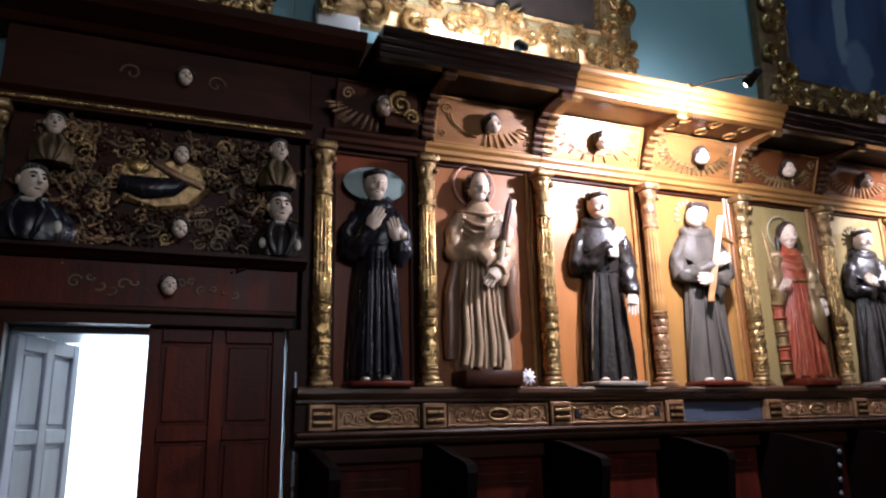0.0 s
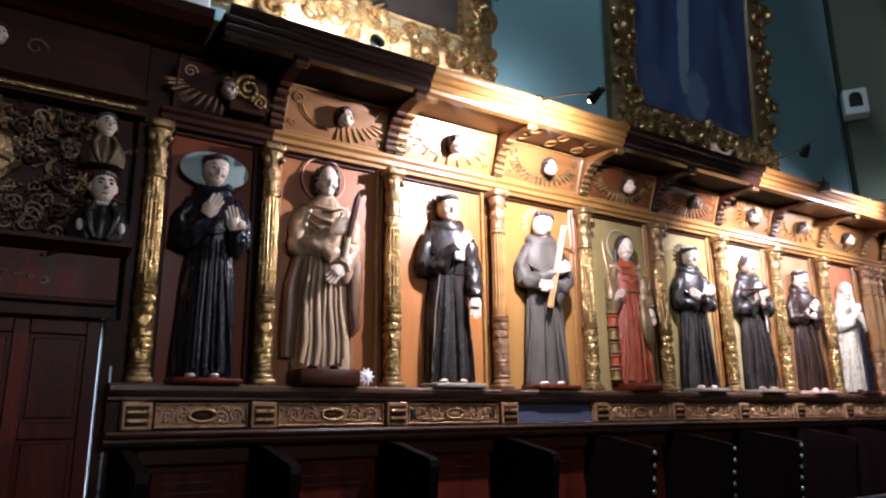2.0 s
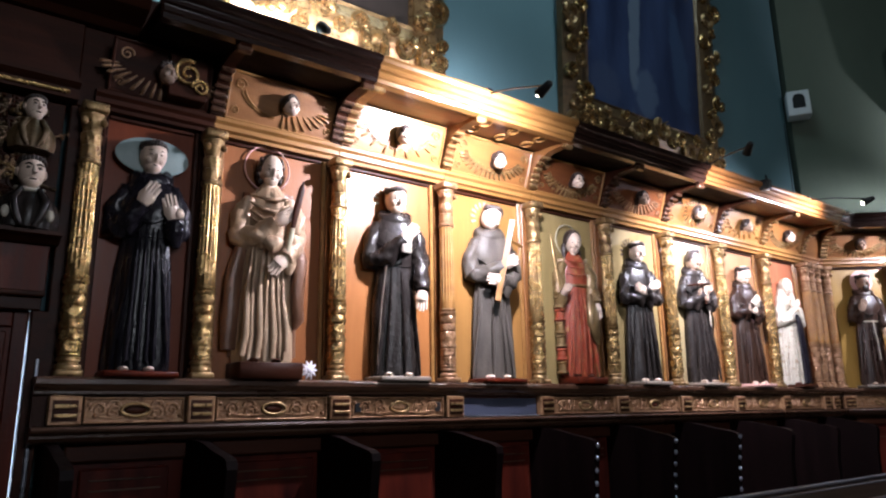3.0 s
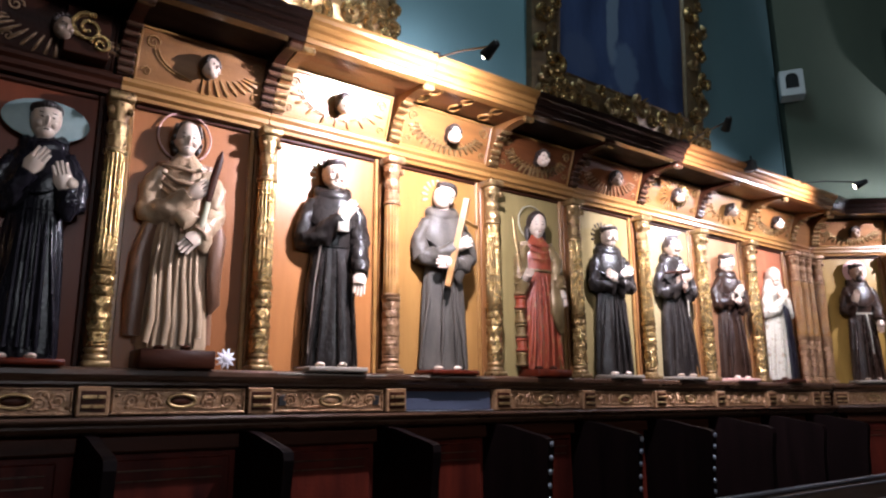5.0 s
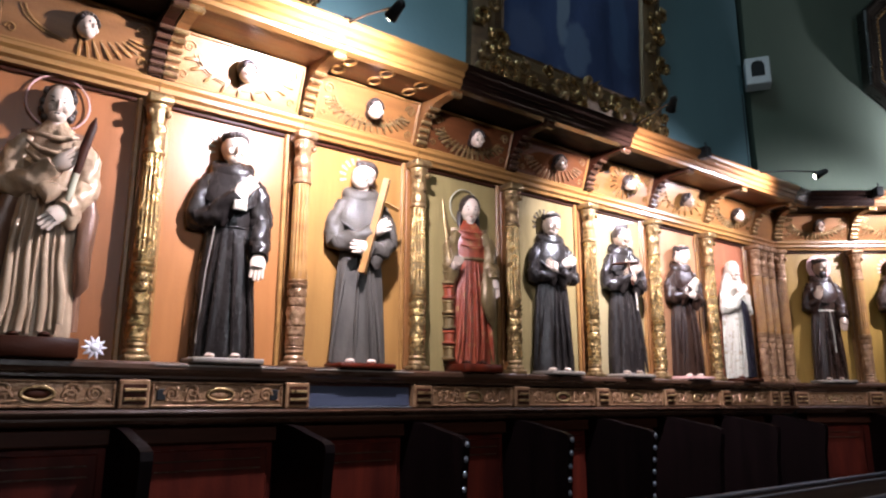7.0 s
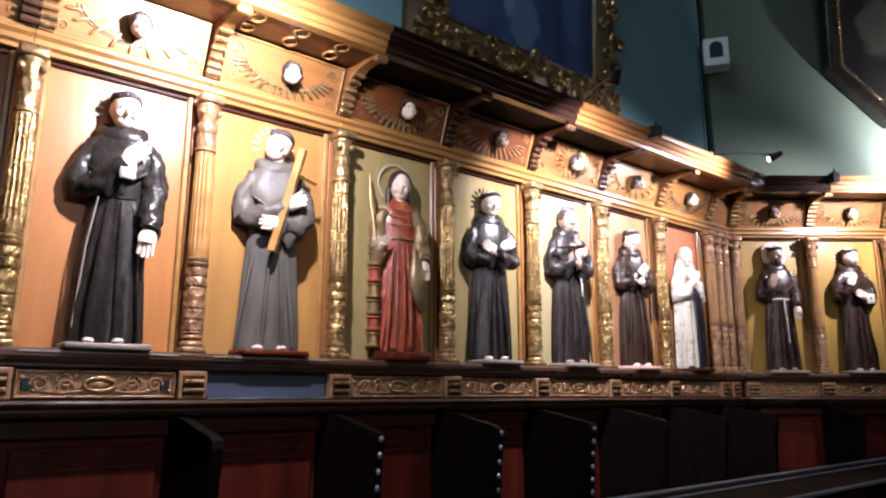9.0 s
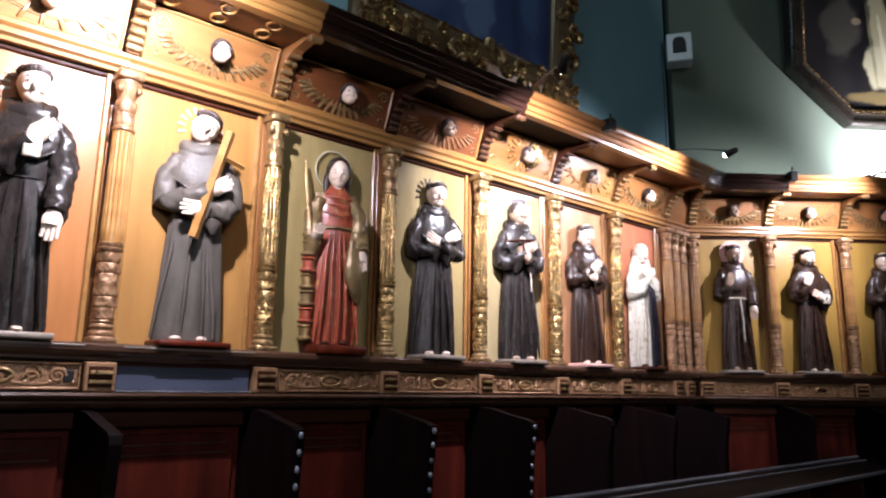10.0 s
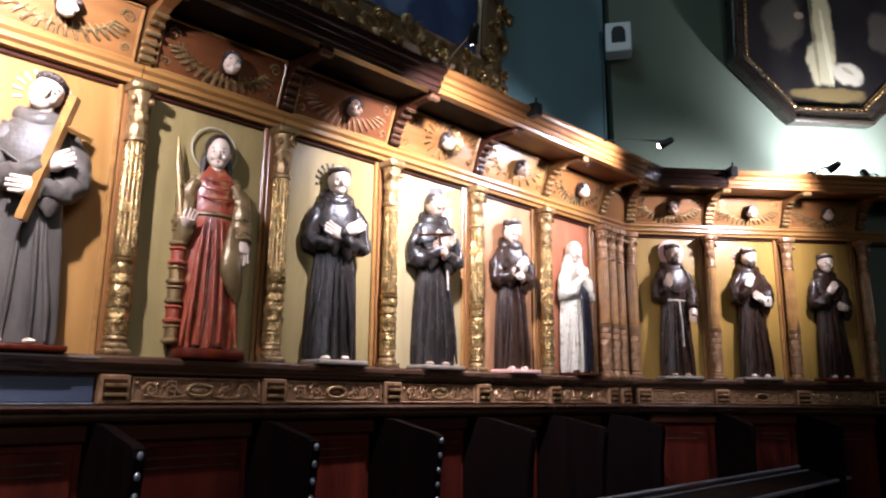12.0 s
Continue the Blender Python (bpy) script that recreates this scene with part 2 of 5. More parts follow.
    "canvas_brown": mat("dark_brown_canvas", (0.034, 0.024, 0.018), (0.010, 0.007, 0.006), 0.45, grain=(2.4, 2.4, 1.6), bump=0.08, coat=0.1, contrast=0.6),
    "paint_pale": mat("pale_painted_cloth", (0.55, 0.50, 0.36), (0.30, 0.27, 0.18), 0.5, grain=(6, 6, 2), bump=0.1),
    "door_blue": mat("daylight_blue_door", (0.50, 0.56, 0.66), (0.36, 0.41, 0.50), 0.45, grain=VERT, bump=0.08),
    "base_pale": mat("worn_pale_base", (0.25, 0.205, 0.165), (0.11, 0.085, 0.065), 0.5, bump=0.15),
    "star": mat("white_glass_star", (0.85, 0.80, 0.82), (0.65, 0.6, 0.64), 0.25, bump=0.1),
    "bulb": glow("lit_bulb", (1.0, 0.88, 0.65), 30.0),
    "yard": glow("yard_glow", (0.93, 0.97, 1.0), 2.6),
}
PANEL = {}
for key, c in {"p1": (0.17, 0.038, 0.014), "p2": (0.30, 0.105, 0.034), "p3": (0.38, 0.145, 0.045), "p4": (0.36, 0.175, 0.052),
               "p5": (0.34, 0.25, 0.105), "p6": (0.28, 0.205, 0.09), "p7": (0.42, 0.32, 0.17), "p8": (0.42, 0.20, 0.10),
               "p9": (0.42, 0.14, 0.07), "pb": (0.34, 0.195, 0.045)}.items():
    PANEL[key] = mat("niche_board_" + key, c, tuple(x * 0.58 for x in c), 0.36, grain=(9, 9, 1.3), bump=0.07, fine=45, coat=0.02 if key == "p1" else 0.12, contrast=0.45, spec=0.12 if key == "p1" else 0.3)


# ---- mesh builder ----
class Shape:
    """Collects faces with material slots and turns them into one mesh."""

    def __init__(self):
        self.v, self.f, self.m = [], [], []

    def add(self, verts, faces, m=0):
        n = len(self.v)
        self.v += [tuple(p) for p in verts]
        self.f += [tuple(i + n for i in f) for f in faces]
        self.m += [m] * len(faces)
        return self

    def box(self, x0, x1, y0, y1, z0, z1, m=0, bevel=0.004):
        b = min(bevel, (x1 - x0) / 3, (y1 - y0) / 3, (z1 - z0) / 3)
        c = ((x0, x1), (y0, y1), (z0, z1))
        verts, ids = [], {}
        for i in (0, 1):
            for j in (0, 1):
                for k in (0, 1):
                    p = [c[0][i], c[1][j], c[2][k]]
                    s = [1 - 2 * i, 1 - 2 * j, 1 - 2 * k]
                    for a in range(3):      # the corner's point that lies on the face across axis a
                        q = [p[e] + (0 if e == a else s[e] * b) for e in range(3)]
                        ids[i, j, k, a] = len(verts)
                        verts.append(q)
        faces = []
        for a in range(3):
            o = [e for e in range(3) if e != a]
            for side in (0, 1):
                q = []
                for u, w in ((0, 0), (1, 0), (1, 1), (0, 1)):
                    key = [0, 0, 0]
                    key[a], key[o[0]], key[o[1]] = side, u, w
                    q.append(ids[(*key, a)])
                faces.append(q)
            for u in (0, 1):
                for w in (0, 1):
                    k0, k1 = [0, 0, 0], [0, 0, 0]
                    k0[o[0]] = k1[o[0]] = u
                    k0[o[1]] = k1[o[1]] = w
                    k0[a], k1[a] = 0, 1
                    faces.append([ids[(*k0, o[0])], ids[(*k1, o[0])], ids[(*k1, o[1])], ids[(*k0, o[1])]])
        for i in (0, 1):
            for j in (0, 1):
                for k in (0, 1):
                    faces.append([ids[i, j, k, a] for a in range(3)])
        return self.add(verts, faces, m)

    def run(self, profile, x0, x1, m=0):
        """A moulding: the closed outline (y, z) drawn along x."""
        n = len(profile)
        verts = [(x0, y, z) for y, z in profile] + [(x1, y, z) for y, z in profile]
        faces = [(i, (i + 1) % n, n + (i + 1) % n, n + i) for i in range(n)]
        faces += [tuple(range(n))[::-1], tuple(range(n, 2 * n))]
        return self.add(verts, faces, m)

    def loft(self, rings, m=0, caps=True):
        n = len(rings[0])
        verts = [p for r in rings for p in r]
        faces = [(k * n + i, k * n + (i + 1) % n, (k + 1) * n + (i + 1) % n, (k + 1) * n + i) for k in range(len(rings) - 1) for i in range(n)]
        if caps:
            faces += [tuple(range(n))[::-1], tuple(range((len(rings) - 1) * n, len(rings) * n))]
        return self.add(verts, faces, m)

    def lathe(self, profile, n=24, m=0, at=(0, 0, 0), relief=None, squash=1.0):
        rings = []
        for r, z in profile:
            ring = []
            for i in range(n):
                a = 2 * math.pi * i / n
                q = r * (1 + (relief(a, z) if relief else 0))
                ring.append((at[0] + q * math.cos(a), at[1] + squash * q * math.sin(a), at[2] + z))
            rings.append(ring)
        return self.loft(rings, m)

    def tube(self, pts, radii, n=8, m=0, flat=1.0, relief=None):
        pts = [Vector(p) for p in pts]
        if not isinstance(radii, (list, tuple)):
            radii = [radii] * len(pts)
        rings = []
        for k, p in enumerate(pts):
            t = (pts[min(k + 1, len(pts) - 1)] - pts[max(k - 1, 0)]).normalized()
            up = Vector((0, 1, 0)) if abs(t.y) < 0.9 else Vector((1, 0, 0))
            u = t.cross(up).normalized()
            w = u.cross(t).normalized()
            ring = []
            for i in range(n):
                a = 2 * math.pi * i / n
                q = radii[k] * (1 + (relief(k / (len(pts) - 1), a) if relief else 0))
                ring.append(p + q * (math.cos(a) * u + flat * math.sin(a) * w))
            rings.append(ring)
        return self.loft(rings, m)

    def ball(self, c, r, m=0, n=14, k=9, turn=None):
        turn = turn or Matrix.Identity(3)
        rings = []
        for j in range(k):
            a = math.pi * (j + 0.04) / (k - 1 + 0.08) - math.pi / 2
            rings.append([Vector(c) + turn @ Vector((r[0] * math.cos(a) * math.cos(2 * math.pi * i / n), r[1] * math.cos(a) * math.sin(2 * math.pi * i / n), r[2] * math.sin(a))) for i in range(n)])
        return self.loft(rings, m)

    def ring(self, c, r, thick, m=0, n=40, k=6, arc=(0, 360), squash=1.0):
        """A thin ring standing upright, facing the room."""
        pts = []
        for i in range(n + 1):
            a = radians(arc[0] + (arc[1] - arc[0]) * i / n)
            pts.append((c[0] + r * math.cos(a), c[1], c[2] + squash * r * math.sin(a)))
        return self.tube(pts, thick, k, m)

    def mesh(self, name, mats, smooth=False):
        me = bpy.data.meshes.new(name)
        me.from_pydata(self.v, [], self.f)
        for x in mats:
            me.materials.append(x)
        me.polygons.foreach_set("material_index", self.m)
        bm = bmesh.new()
        bm.from_mesh(me)
        bmesh.ops.recalc_face_normals(bm, faces=bm.faces)
        bm.to_mesh(me)
        bm.free()
        if smooth:
            me.shade_smooth()
            me.set_sharp_from_angle(angle=radians(50))
        me.update()
        return me


def thing(name, m, label, category, group="", kind=""):
    ob = new(name)
    ob.empty_display_size = 0.05
    ob.matrix_world = m
    return tagged(ob, label, category, group, kind)


def part(name, shape, mats, parent, label="", smooth=False):
    me = shape.mesh(name, mats if isinstance(mats, list) else [mats], smooth) if isinstance(shape, Shape) else shape
    ob = new(name, me)
    ob.parent = parent
    if label:
        tagged(ob, label)
    return ob


def solid(name, shape, mats, m, label, category, group="", kind="", smooth=False):
    ob = new(name, shape.mesh(name, mats if isinstance(mats, list) else [mats], smooth))
    ob.matrix_world = m
    return tagged(ob, label, category, group, kind)


def at(wall, s, z=0.0, y=0.0):
    return wall @ Matrix.Translation((s, y, z))


# ---- large structure ----
DOOR_L, DOOR_R, DOOR_TOP = -0.80, 0.43, 1.975
BACK = 0.12               # wall face behind the panelling
w = Shape()
w.box(-6.0, DOOR_L, BACK, 0.55, 0, 8.0).box(DOOR_R, 7.9, BACK, 0.55, 0, 8.0).box(DOOR_L, DOOR_R, BACK, 0.55, DOOR_TOP, 8.0)
solid("wall_north", w, M["plaster"], WALL_A, "teal blue painted plaster wall above the panelling", "wall", kind="structure")
solid("wall_east", Shape().box(0.04, 4.2, BACK, 0.5, 0, 8.0), M["plaster_green"], WALL_B, "grey-green plaster wall above the panelling", "wall", kind="structure")
end = WALL_B @ Vector((4.2, 0.1, 0))
# Unseen walls, added to close the dark room against outside light.
solid("wall_east_return", Shape().box(end.x - 0.02, end.x + 0.3, -5.0, end.y + 0.2, 0, 8.0), M["dark_wall"], pose(0, 0, 0), "unseen dark plaster wall that closes the room", "wall", kind="structure")
# South wall is unseen; its opening is added for the window fill light.
solid("wall_south", Shape().box(-6.0, -0.2, -5.3, -5.0, 0, 8.0).box(5.0, end.x + 0.3, -5.3, -5.0, 0, 8.0).box(-0.2, 5.0, -5.3, -5.0, 0, 2.9).box(-0.2, 5.0, -5.3, -5.0, 5.1, 8.0), M["dark_wall"], pose(0, 0, 0), "unseen dark plaster wall that closes the room", "wall", kind="structure")
solid("wall_west", Shape().box(-6.3, -6.0, -5.3, 3.9, 0, 8.0), M["dark_wall"], pose(0, 0, 0), "unseen dark plaster wall that closes the room", "wall", kind="structure")
solid("floor", Shape().box(-6.3, end.x + 0.3, -5.3, 4.0, -0.1, 0.0), M["floor"], pose(0, 0, 0), "dark wooden floor", "floor", kind="structure")
c = Shape()      # unseen ceiling; the lantern opening over the wall is added for fill light
c.box(-6.3, 1.6, -5.3, 4.0, 8.0, 8.2).box(4.0, end.x + 0.3, -5.3, 4.0, 8.0, 8.2).box(1.6, 4.0, -5.3, 1.3, 8.0, 8.2).box(1.6, 4.0, 2.9, 4.0, 8.0, 8.2)
solid("ceiling", c, M["dark_wall"], pose(0, 0, 0), "unseen plain ceiling with an added lantern opening", "ceiling", kind="structure")
g = Shape().box(-8, 6, 3.4, 14, -0.12, -0.02)
solid("ground", g, M["dark_wall"], pose(0, 0.6, 0), "pale yard paving beyond the door", "ground", kind="structure")
# Emission stands in for the daylight on the yard wall.
solid("backdrop", Shape().box(-4.5, 3.5, 7.0, 7.05, -0.1, 5.0), M["yard"], pose(0, 0, 0), "glowing plane in place of the daylit yard", "backdrop", kind="structure")

# ---- panelling: positions of the columns along each wall ----
COLS_A = [1.915 + 0.785 * k for k in range(8)]          # from the second niche to the corner
COLS_B = [0.07 + 0.74 * k for k in range(4)]
COL_1, COL_2 = 0.583, 1.165
BAYS = [(WALL_A, COL_1, COL_2, "p1"), (WALL_A, COL_2, COLS_A[0], "p2")]
for k, key in enumerate(("p3", "p4", "p5", "p6", "p7", "p8", "p9")):
    BAYS.append((WALL_A, COLS_A[k], COLS_A[k + 1], key))
for k in range(3):
    BAYS.append((WALL_B, COLS_B[k], COLS_B[k + 1], "pb"))
Z_LEDGE, Z_TOP = 1.68, 2.975

COLOUR_WORD = {"p1": "dark red-brown", "p2": "russet", "p3": "orange-red", "p4": "orange ochre", "p5": "olive gold", "p6": "olive yellow", "p7": "pale yellow",
               "p8": "pinkish orange", "p9": "red-orange", "pb": "golden ochre"}


def niche_panel(wall, s0, s1, key):
    h = (s1 - s0) / 2 - 0.055
    niche = thing("niche", at(wall, (s0 + s1) / 2), COLOUR_WORD[key] + " painted niche with carved panels above and below", "niche", "niches")
    e = part("back_panel", Shape().box(-h, h, 0.0, 0.10, Z_LEDGE, Z_TOP, bevel=0.001), PANEL[key], niche)
    for sx in (-1, 1):
        x0, x1 = sorted((sx * h, sx * (h - 0.026)))
        part("stile", Shape().box(x0, x1, -0.022, -0.001, Z_LEDGE, Z_TOP, bevel=0.006), M["wood_gold"] if key != "p1" else M["dark"], e)
    part("rail", Shape().box(-h + 0.027, h - 0.027, -0.018, -0.001, Z_TOP - 0.022, Z_TOP, bevel=0.006), M["dark"], e)
    return niche


NICHES = [niche_panel(*bay) for bay in BAYS]


# columns
def column_meshes():
    plinth = Shape().box(-0.056, 0.056, -0.115, 0.0, 0.0, 0.03, bevel=0.006)
    plinth.lathe([(0.052, 0.03), (0.056, 0.042), (0.052, 0.054), (0.042, 0.058), (0.042, 0.066), (0.05, 0.072), (0.05, 0.082), (0.044, 0.088)], 20, at=(0, -0.055, 0))

    def carve(a, z):
        u = (z - 0.1) % 0.052 / 0.052
        return 0.075 * math.sin(5 * a + 2.2 * math.floor((z - 0.1) / 0.052)) * math.sin(math.pi * u) + 0.055 * math.cos(11 * a + 5 * math.sin(55 * z)) - (0.09 if u < 0.16 else 0.0)
    prof = [(0.046, 0.088)] + [(0.049 + 0.0015 * math.sin(k * 0.6), 0.088 + 0.0055 * k) for k in range(1, 60)]
    prof += [(0.056, 0.42), (0.056, 0.432), (0.048, 0.436), (0.054, 0.442), (0.054, 0.454), (0.047, 0.458)]
    drum = Shape().lathe(prof, 36, at=(0, -0.055, 0), relief=lambda a, z: carve(a, z) if 0.1 < z < 0.41 and not 0.245 < z < 0.27 else 0.0)

    def flute(a, z):
        return -0.13 * abs(math.sin(8 * a)) ** 0.7 if 0.48 < z < 0.97 else 0.0
    prof = [(0.047, 0.458)] + [(0.0495 - 0.004 * t, 0.47 + 0.52 * t) for t in [j / 9 for j in range(10)]]
    shaft = Shape().lathe(prof, 64, at=(0, -0.055, 0), relief=flute)

    def leaf(a, z):
        return 0.09 * abs(math.sin(4 * a + (1.57 if z > 1.09 else 0))) * math.sin(75 * z) + 0.06 * math.cos(9 * a + 40 * z)
    prof = [(0.045, 0.99), (0.053, 0.995), (0.053, 1.008), (0.043, 1.014)] + [(0.041 + 0.008 * ((k % 10) / 10.0), 1.018 + 0.0065 * k) for k in range(30)]
    prof += [(0.050, 1.215), (0.056, 1.225), (0.056, 1.24), (0.046, 1.245)]
    cap = Shape().lathe(prof, 30, at=(0, -0.055, 0), relief=lambda a, z: leaf(a, z) if 1.02 < z < 1.21 else 0.0)
    cap.box(-0.06, 0.06, -0.12, 0.0, 1.245, 1.292, bevel=0.008)
    for sx in (-1, 1):
        cap.ball((sx * 0.042, -0.098, 1.195), (0.017, 0.017, 0.02), n=10, k=7)
    return plinth, drum, shaft, cap


shapes = column_meshes()


def column_thing(gold, label):
    e = thing("column", pose(0, 0, 0), label, "column", "niche columns")
    for name, shp, mm in zip(("plinth", "drum", "shaft", "capital"), shapes, gold):
        part(name, shp, mm, e, smooth=True)
    return e


first = column_thing([M["gold_dull"], M["gold"], M["gold"], M["gold_dull"]], "gilded half column with fluted shaft and carved drum")
first.matrix_world = at(WALL_A, COL_1, Z_LEDGE, -0.03)
red = column_thing([M["gold_red"], M["gold_red"], M["wood_gold"], M["gold_red"]], "honey wood half column with reddish carved drum")
red.matrix_world = at(WALL_A, COLS_A[1], Z_LEDGE, -0.03)
places = [(WALL_A, -0.93), (WALL_A, COL_2)] + [(WALL_A, s) for s in COLS_A[:1] + COLS_A[2:-1]]
for wall, s in places:
    copy_thing(first, at(wall, s, Z_LEDGE, -0.03))
for wall, s in [(WALL_A, COLS_A[-1]), (WALL_A, 7.54), (WALL_A, 7.665)] + [(WALL_B, s) for s in COLS_B]:
    copy_thing(red, at(wall, s, Z_LEDGE, -0.03))

# pilaster boards behind the columns
def pilaster(wall, s, half, m, word):
    solid("pilaster", Shape().box(-half, half, -0.03, 0.06, Z_LEDGE, Z_TOP, bevel=0.004), m, at(wall, s), word + " wooden pilaster board behind a column", "pilaster", "pilasters")


pilaster(WALL_A, COL_1 - 0.02, 0.072, M["dark"], "dark brown")
pilaster(WALL_A, COL_2, 0.053, M["dark"], "dark brown")
for s in COLS_A[:-1]:
    pilaster(WALL_A, s, 0.053, M["wood"], "varnished brown")
pilaster(WALL_A, 7.58, 0.22, M["wood"], "varnished brown")
for k, s in enumerate(COLS_B):
    pilaster(WALL_B, s + (0.012 if k == 0 else 0), 0.053 if k else 0.063, M["wood"], "varnished brown")

# continuous ledges and beams, one length for each stretch
def stretch(name, profile, m, label, category, spans, kind="structure"):
    for wall, a, b in spans:
        solid(name, Shape().run(profile, a, b), m, wall, label, category, kind=kind)


SPANS = [(WALL_A, 0.46, 7.79), (WALL_B, 0.01, 3.6)]
stretch("trim", [(0.10, 1.60), (-0.12, 1.60), (-0.135, 1.607), (-0.135, 1.618), (-0.160, 1.634), (-0.172, 1.648), (-0.172, 1.668), (-0.160, 1.68), (0.10, 1.68)],
        M["ledge"], "dark polished ledge under the niches", "ledge", [(WALL_A, 0.46, 7.77), (WALL_B, 0.06, 3.6)])
stretch("trim", [(0.10, 1.47), (-0.105, 1.47), (-0.105, 1.597), (0.10, 1.597)], M["dark"], "dark board behind the carved pedestal frieze", "frieze board", SPANS)
stretch("trim", [(0.10, 1.395), (-0.10, 1.395), (-0.125, 1.405), (-0.14, 1.42), (-0.14, 1.43), (-0.18, 1.445), (-0.185, 1.455), (-0.18, 1.467), (0.10, 1.467)],
        M["ledge"], "dark moulded rail along the top of the stalls", "rail", [(WALL_A, 0.46, 7.76), (WALL_B, 0.07, 3.6)])


for a, b in ((COLS_A[0] + 0.07, COLS_A[1] - 0.08), (COLS_A[1] + 0.08, COLS_A[2] - 0.08)):
    solid("trim", Shape().box(a, b, -0.177, -0.1725, 1.662, 1.670, bevel=0.002), M["base_pale"], WALL_A, "worn pale strip along the ledge edge", "ledge strip", kind="structure")


# pedestal frieze: a carved panel under each niche, a block under each column
def scroll(shape, x, y, z, size, turns, flip, m=0, thick=0.008, start=0.0):
    pts, rad = [], []
    for i in range(22):
        t = i / 21
        a = start + turns * 2 * math.pi * t
        r = size * (1 - 0.85 * t)
        pts.append((x + flip * r * math.cos(a), y, z + r * math.sin(a)))
        rad.append(thick * (1 - 0.45 * t))
    return shape.tube(pts, rad, 6, m)


def pedestal_panel(niche, s0, s1, style):
    h = (s1 - s0) / 2 - 0.075
    if style == "plain":
        e = part("pedestal_panel", Shape().box(-h, h, -0.012, 0.0, -0.056, 0.05), M["slate"], niche, "plain blue-grey board, its carving missing")
        e.location = (0, -0.106, 1.535)
        part("sill", Shape().box(-h, h, -0.04, 0.0, -0.064, -0.057), M["silver"], e)
        return
    mm = M["gold_red"]
    e = part("pedestal_panel", Shape().box(-h, h, -0.02, 0.0, -0.058, 0.058), M["gold_red"], niche, "gilded carved panel with an oval boss")
    e.location = (0, -0.106, 1.535)
    b = Shape()
    b.box(-h, h, -0.034, -0.021, 0.046, 0.058).box(-h, h, -0.034, -0.021, -0.058, -0.046)
    b.box(-h, -h + 0.012, -0.034, -0.021, -0.045, 0.045).box(h - 0.012, h, -0.034, -0.021, -0.045, 0.045)
    part("border", b, mm, e)
    for fx in (-1, 1):
        for zz, st in ((0.012, 0), (-0.014, math.pi)):
            part("scroll", scroll(Shape(), fx * h * 0.42, -0.026, zz, 0.034, 1.4 * (1 if zz > 0 else -1), fx, thick=0.008, start=st), mm, e, smooth=True)
        part("scroll", scroll(Shape(), fx * h * 0.72, -0.026, 0.0, 0.034, 1.6, fx, thick=0.008), mm, e, smooth=True)
        part("stem", Shape().tube([(fx * h * 0.2, -0.026, -0.028), (fx * h * 0.45, -0.028, -0.036), (fx * h * 0.75, -0.026, -0.026)], [0.005, 0.007, 0.004], 6), mm, e, smooth=True)
    for k in range(14):
        x = h * (-0.92 + 1.84 * k / 13)
        if abs(x) > 0.075:
            part("leaf", Shape().ball((x, -0.024, 0.026 * (-1) ** k), (0.012, 0.010, 0.010), 0, 8, 5), mm, e, smooth=True)
    r = Shape()
    n = 28
    r.tube([(0.062 * math.cos(2 * math.pi * i / n), -0.03, 0.028 * math.sin(2 * math.pi * i / n)) for i in range(n + 1)], 0.009, 8)
    part("oval_ring", r, M["gold_dull"], e, smooth=True)
    part("boss", Shape().ball((0, -0.018, 0), (0.052, 0.014, 0.022)), M["dark"] if style == "oval" else mm, e, smooth=True)
    if style == "square":
        for fx in (-1, 1):
            part("inlay", Shape().box(fx * h * 0.86 - 0.02, fx * h * 0.86 + 0.02, -0.030, -0.0205, -0.026, 0.026), M["black"], e)


STYLES = ["oval", "oval", "square", "plain", "scroll", "oval", "scroll", "scroll", "scroll", "scroll", "oval", "scroll"]
for (wall, s0, s1, key), style, niche in zip(BAYS, STYLES, NICHES):
    pedestal_panel(niche, s0, s1, style)
block = thing("pedestal_block", at(WALL_A, COL_1, 1.535, -0.106), "dark pedestal block with gilded bars under a column", "pedestal block", "pedestal blocks")
part("block", Shape().box(-0.066, 0.066, -0.050, 0.0, -0.064, 0.064, bevel=0.006), M["gold_red"], block)
part("recess", Shape().box(-0.05, 0.05, -0.053, -0.0505, -0.046, 0.044), M["dark"], block)
for zz in (-0.022, 0.018):
    part("bar", Shape().box(-0.046, 0.046, -0.066, -0.0535, zz - 0.008, zz + 0.008, bevel=0.003), M["gold_dull"], block)
for wall, s in [(WALL_A, COL_2)] + [(WALL_A, s) for s in COLS_A] + [(WALL_A, 7.60)] + [(WALL_B, s + (0.05 if k == 0 else 0)) for k, s in enumerate(COLS_B)]:
    copy_thing(block, at(wall, s, 1.535, -0.106))

# beam over the niches
BEAM = [(0.10, 2.978), (-0.055, 2.978), (-0.06, 2.995), (-0.082, 3.005), (-0.082, 3.03), (-0.10, 3.045), (-0.10, 3.064), (-0.06, 3.072), (0.10, 3.072)]


def beam(wall, a, b, m):
    solid("beam", Shape().run(BEAM, a, b), m, wall, "moulded honey wood beam over the niches", "beam", "niche beams")


for i, (wall, s0, s1, key) in enumerate(BAYS):
    beam(wall, s0, s1 - 0.003, M["dark"] if i == 0 else M["wood_gold"])
beam(WALL_A, COLS_A[-1], 7.80, M["wood"])
beam(WALL_B, 0.0, COLS_B[0] - 0.003, M["wood"])
beam(WALL_B, COLS_B[3], 3.6, M["wood_gold"])


# tilted frieze boards with a carved shell and a small head
ray = Shape()
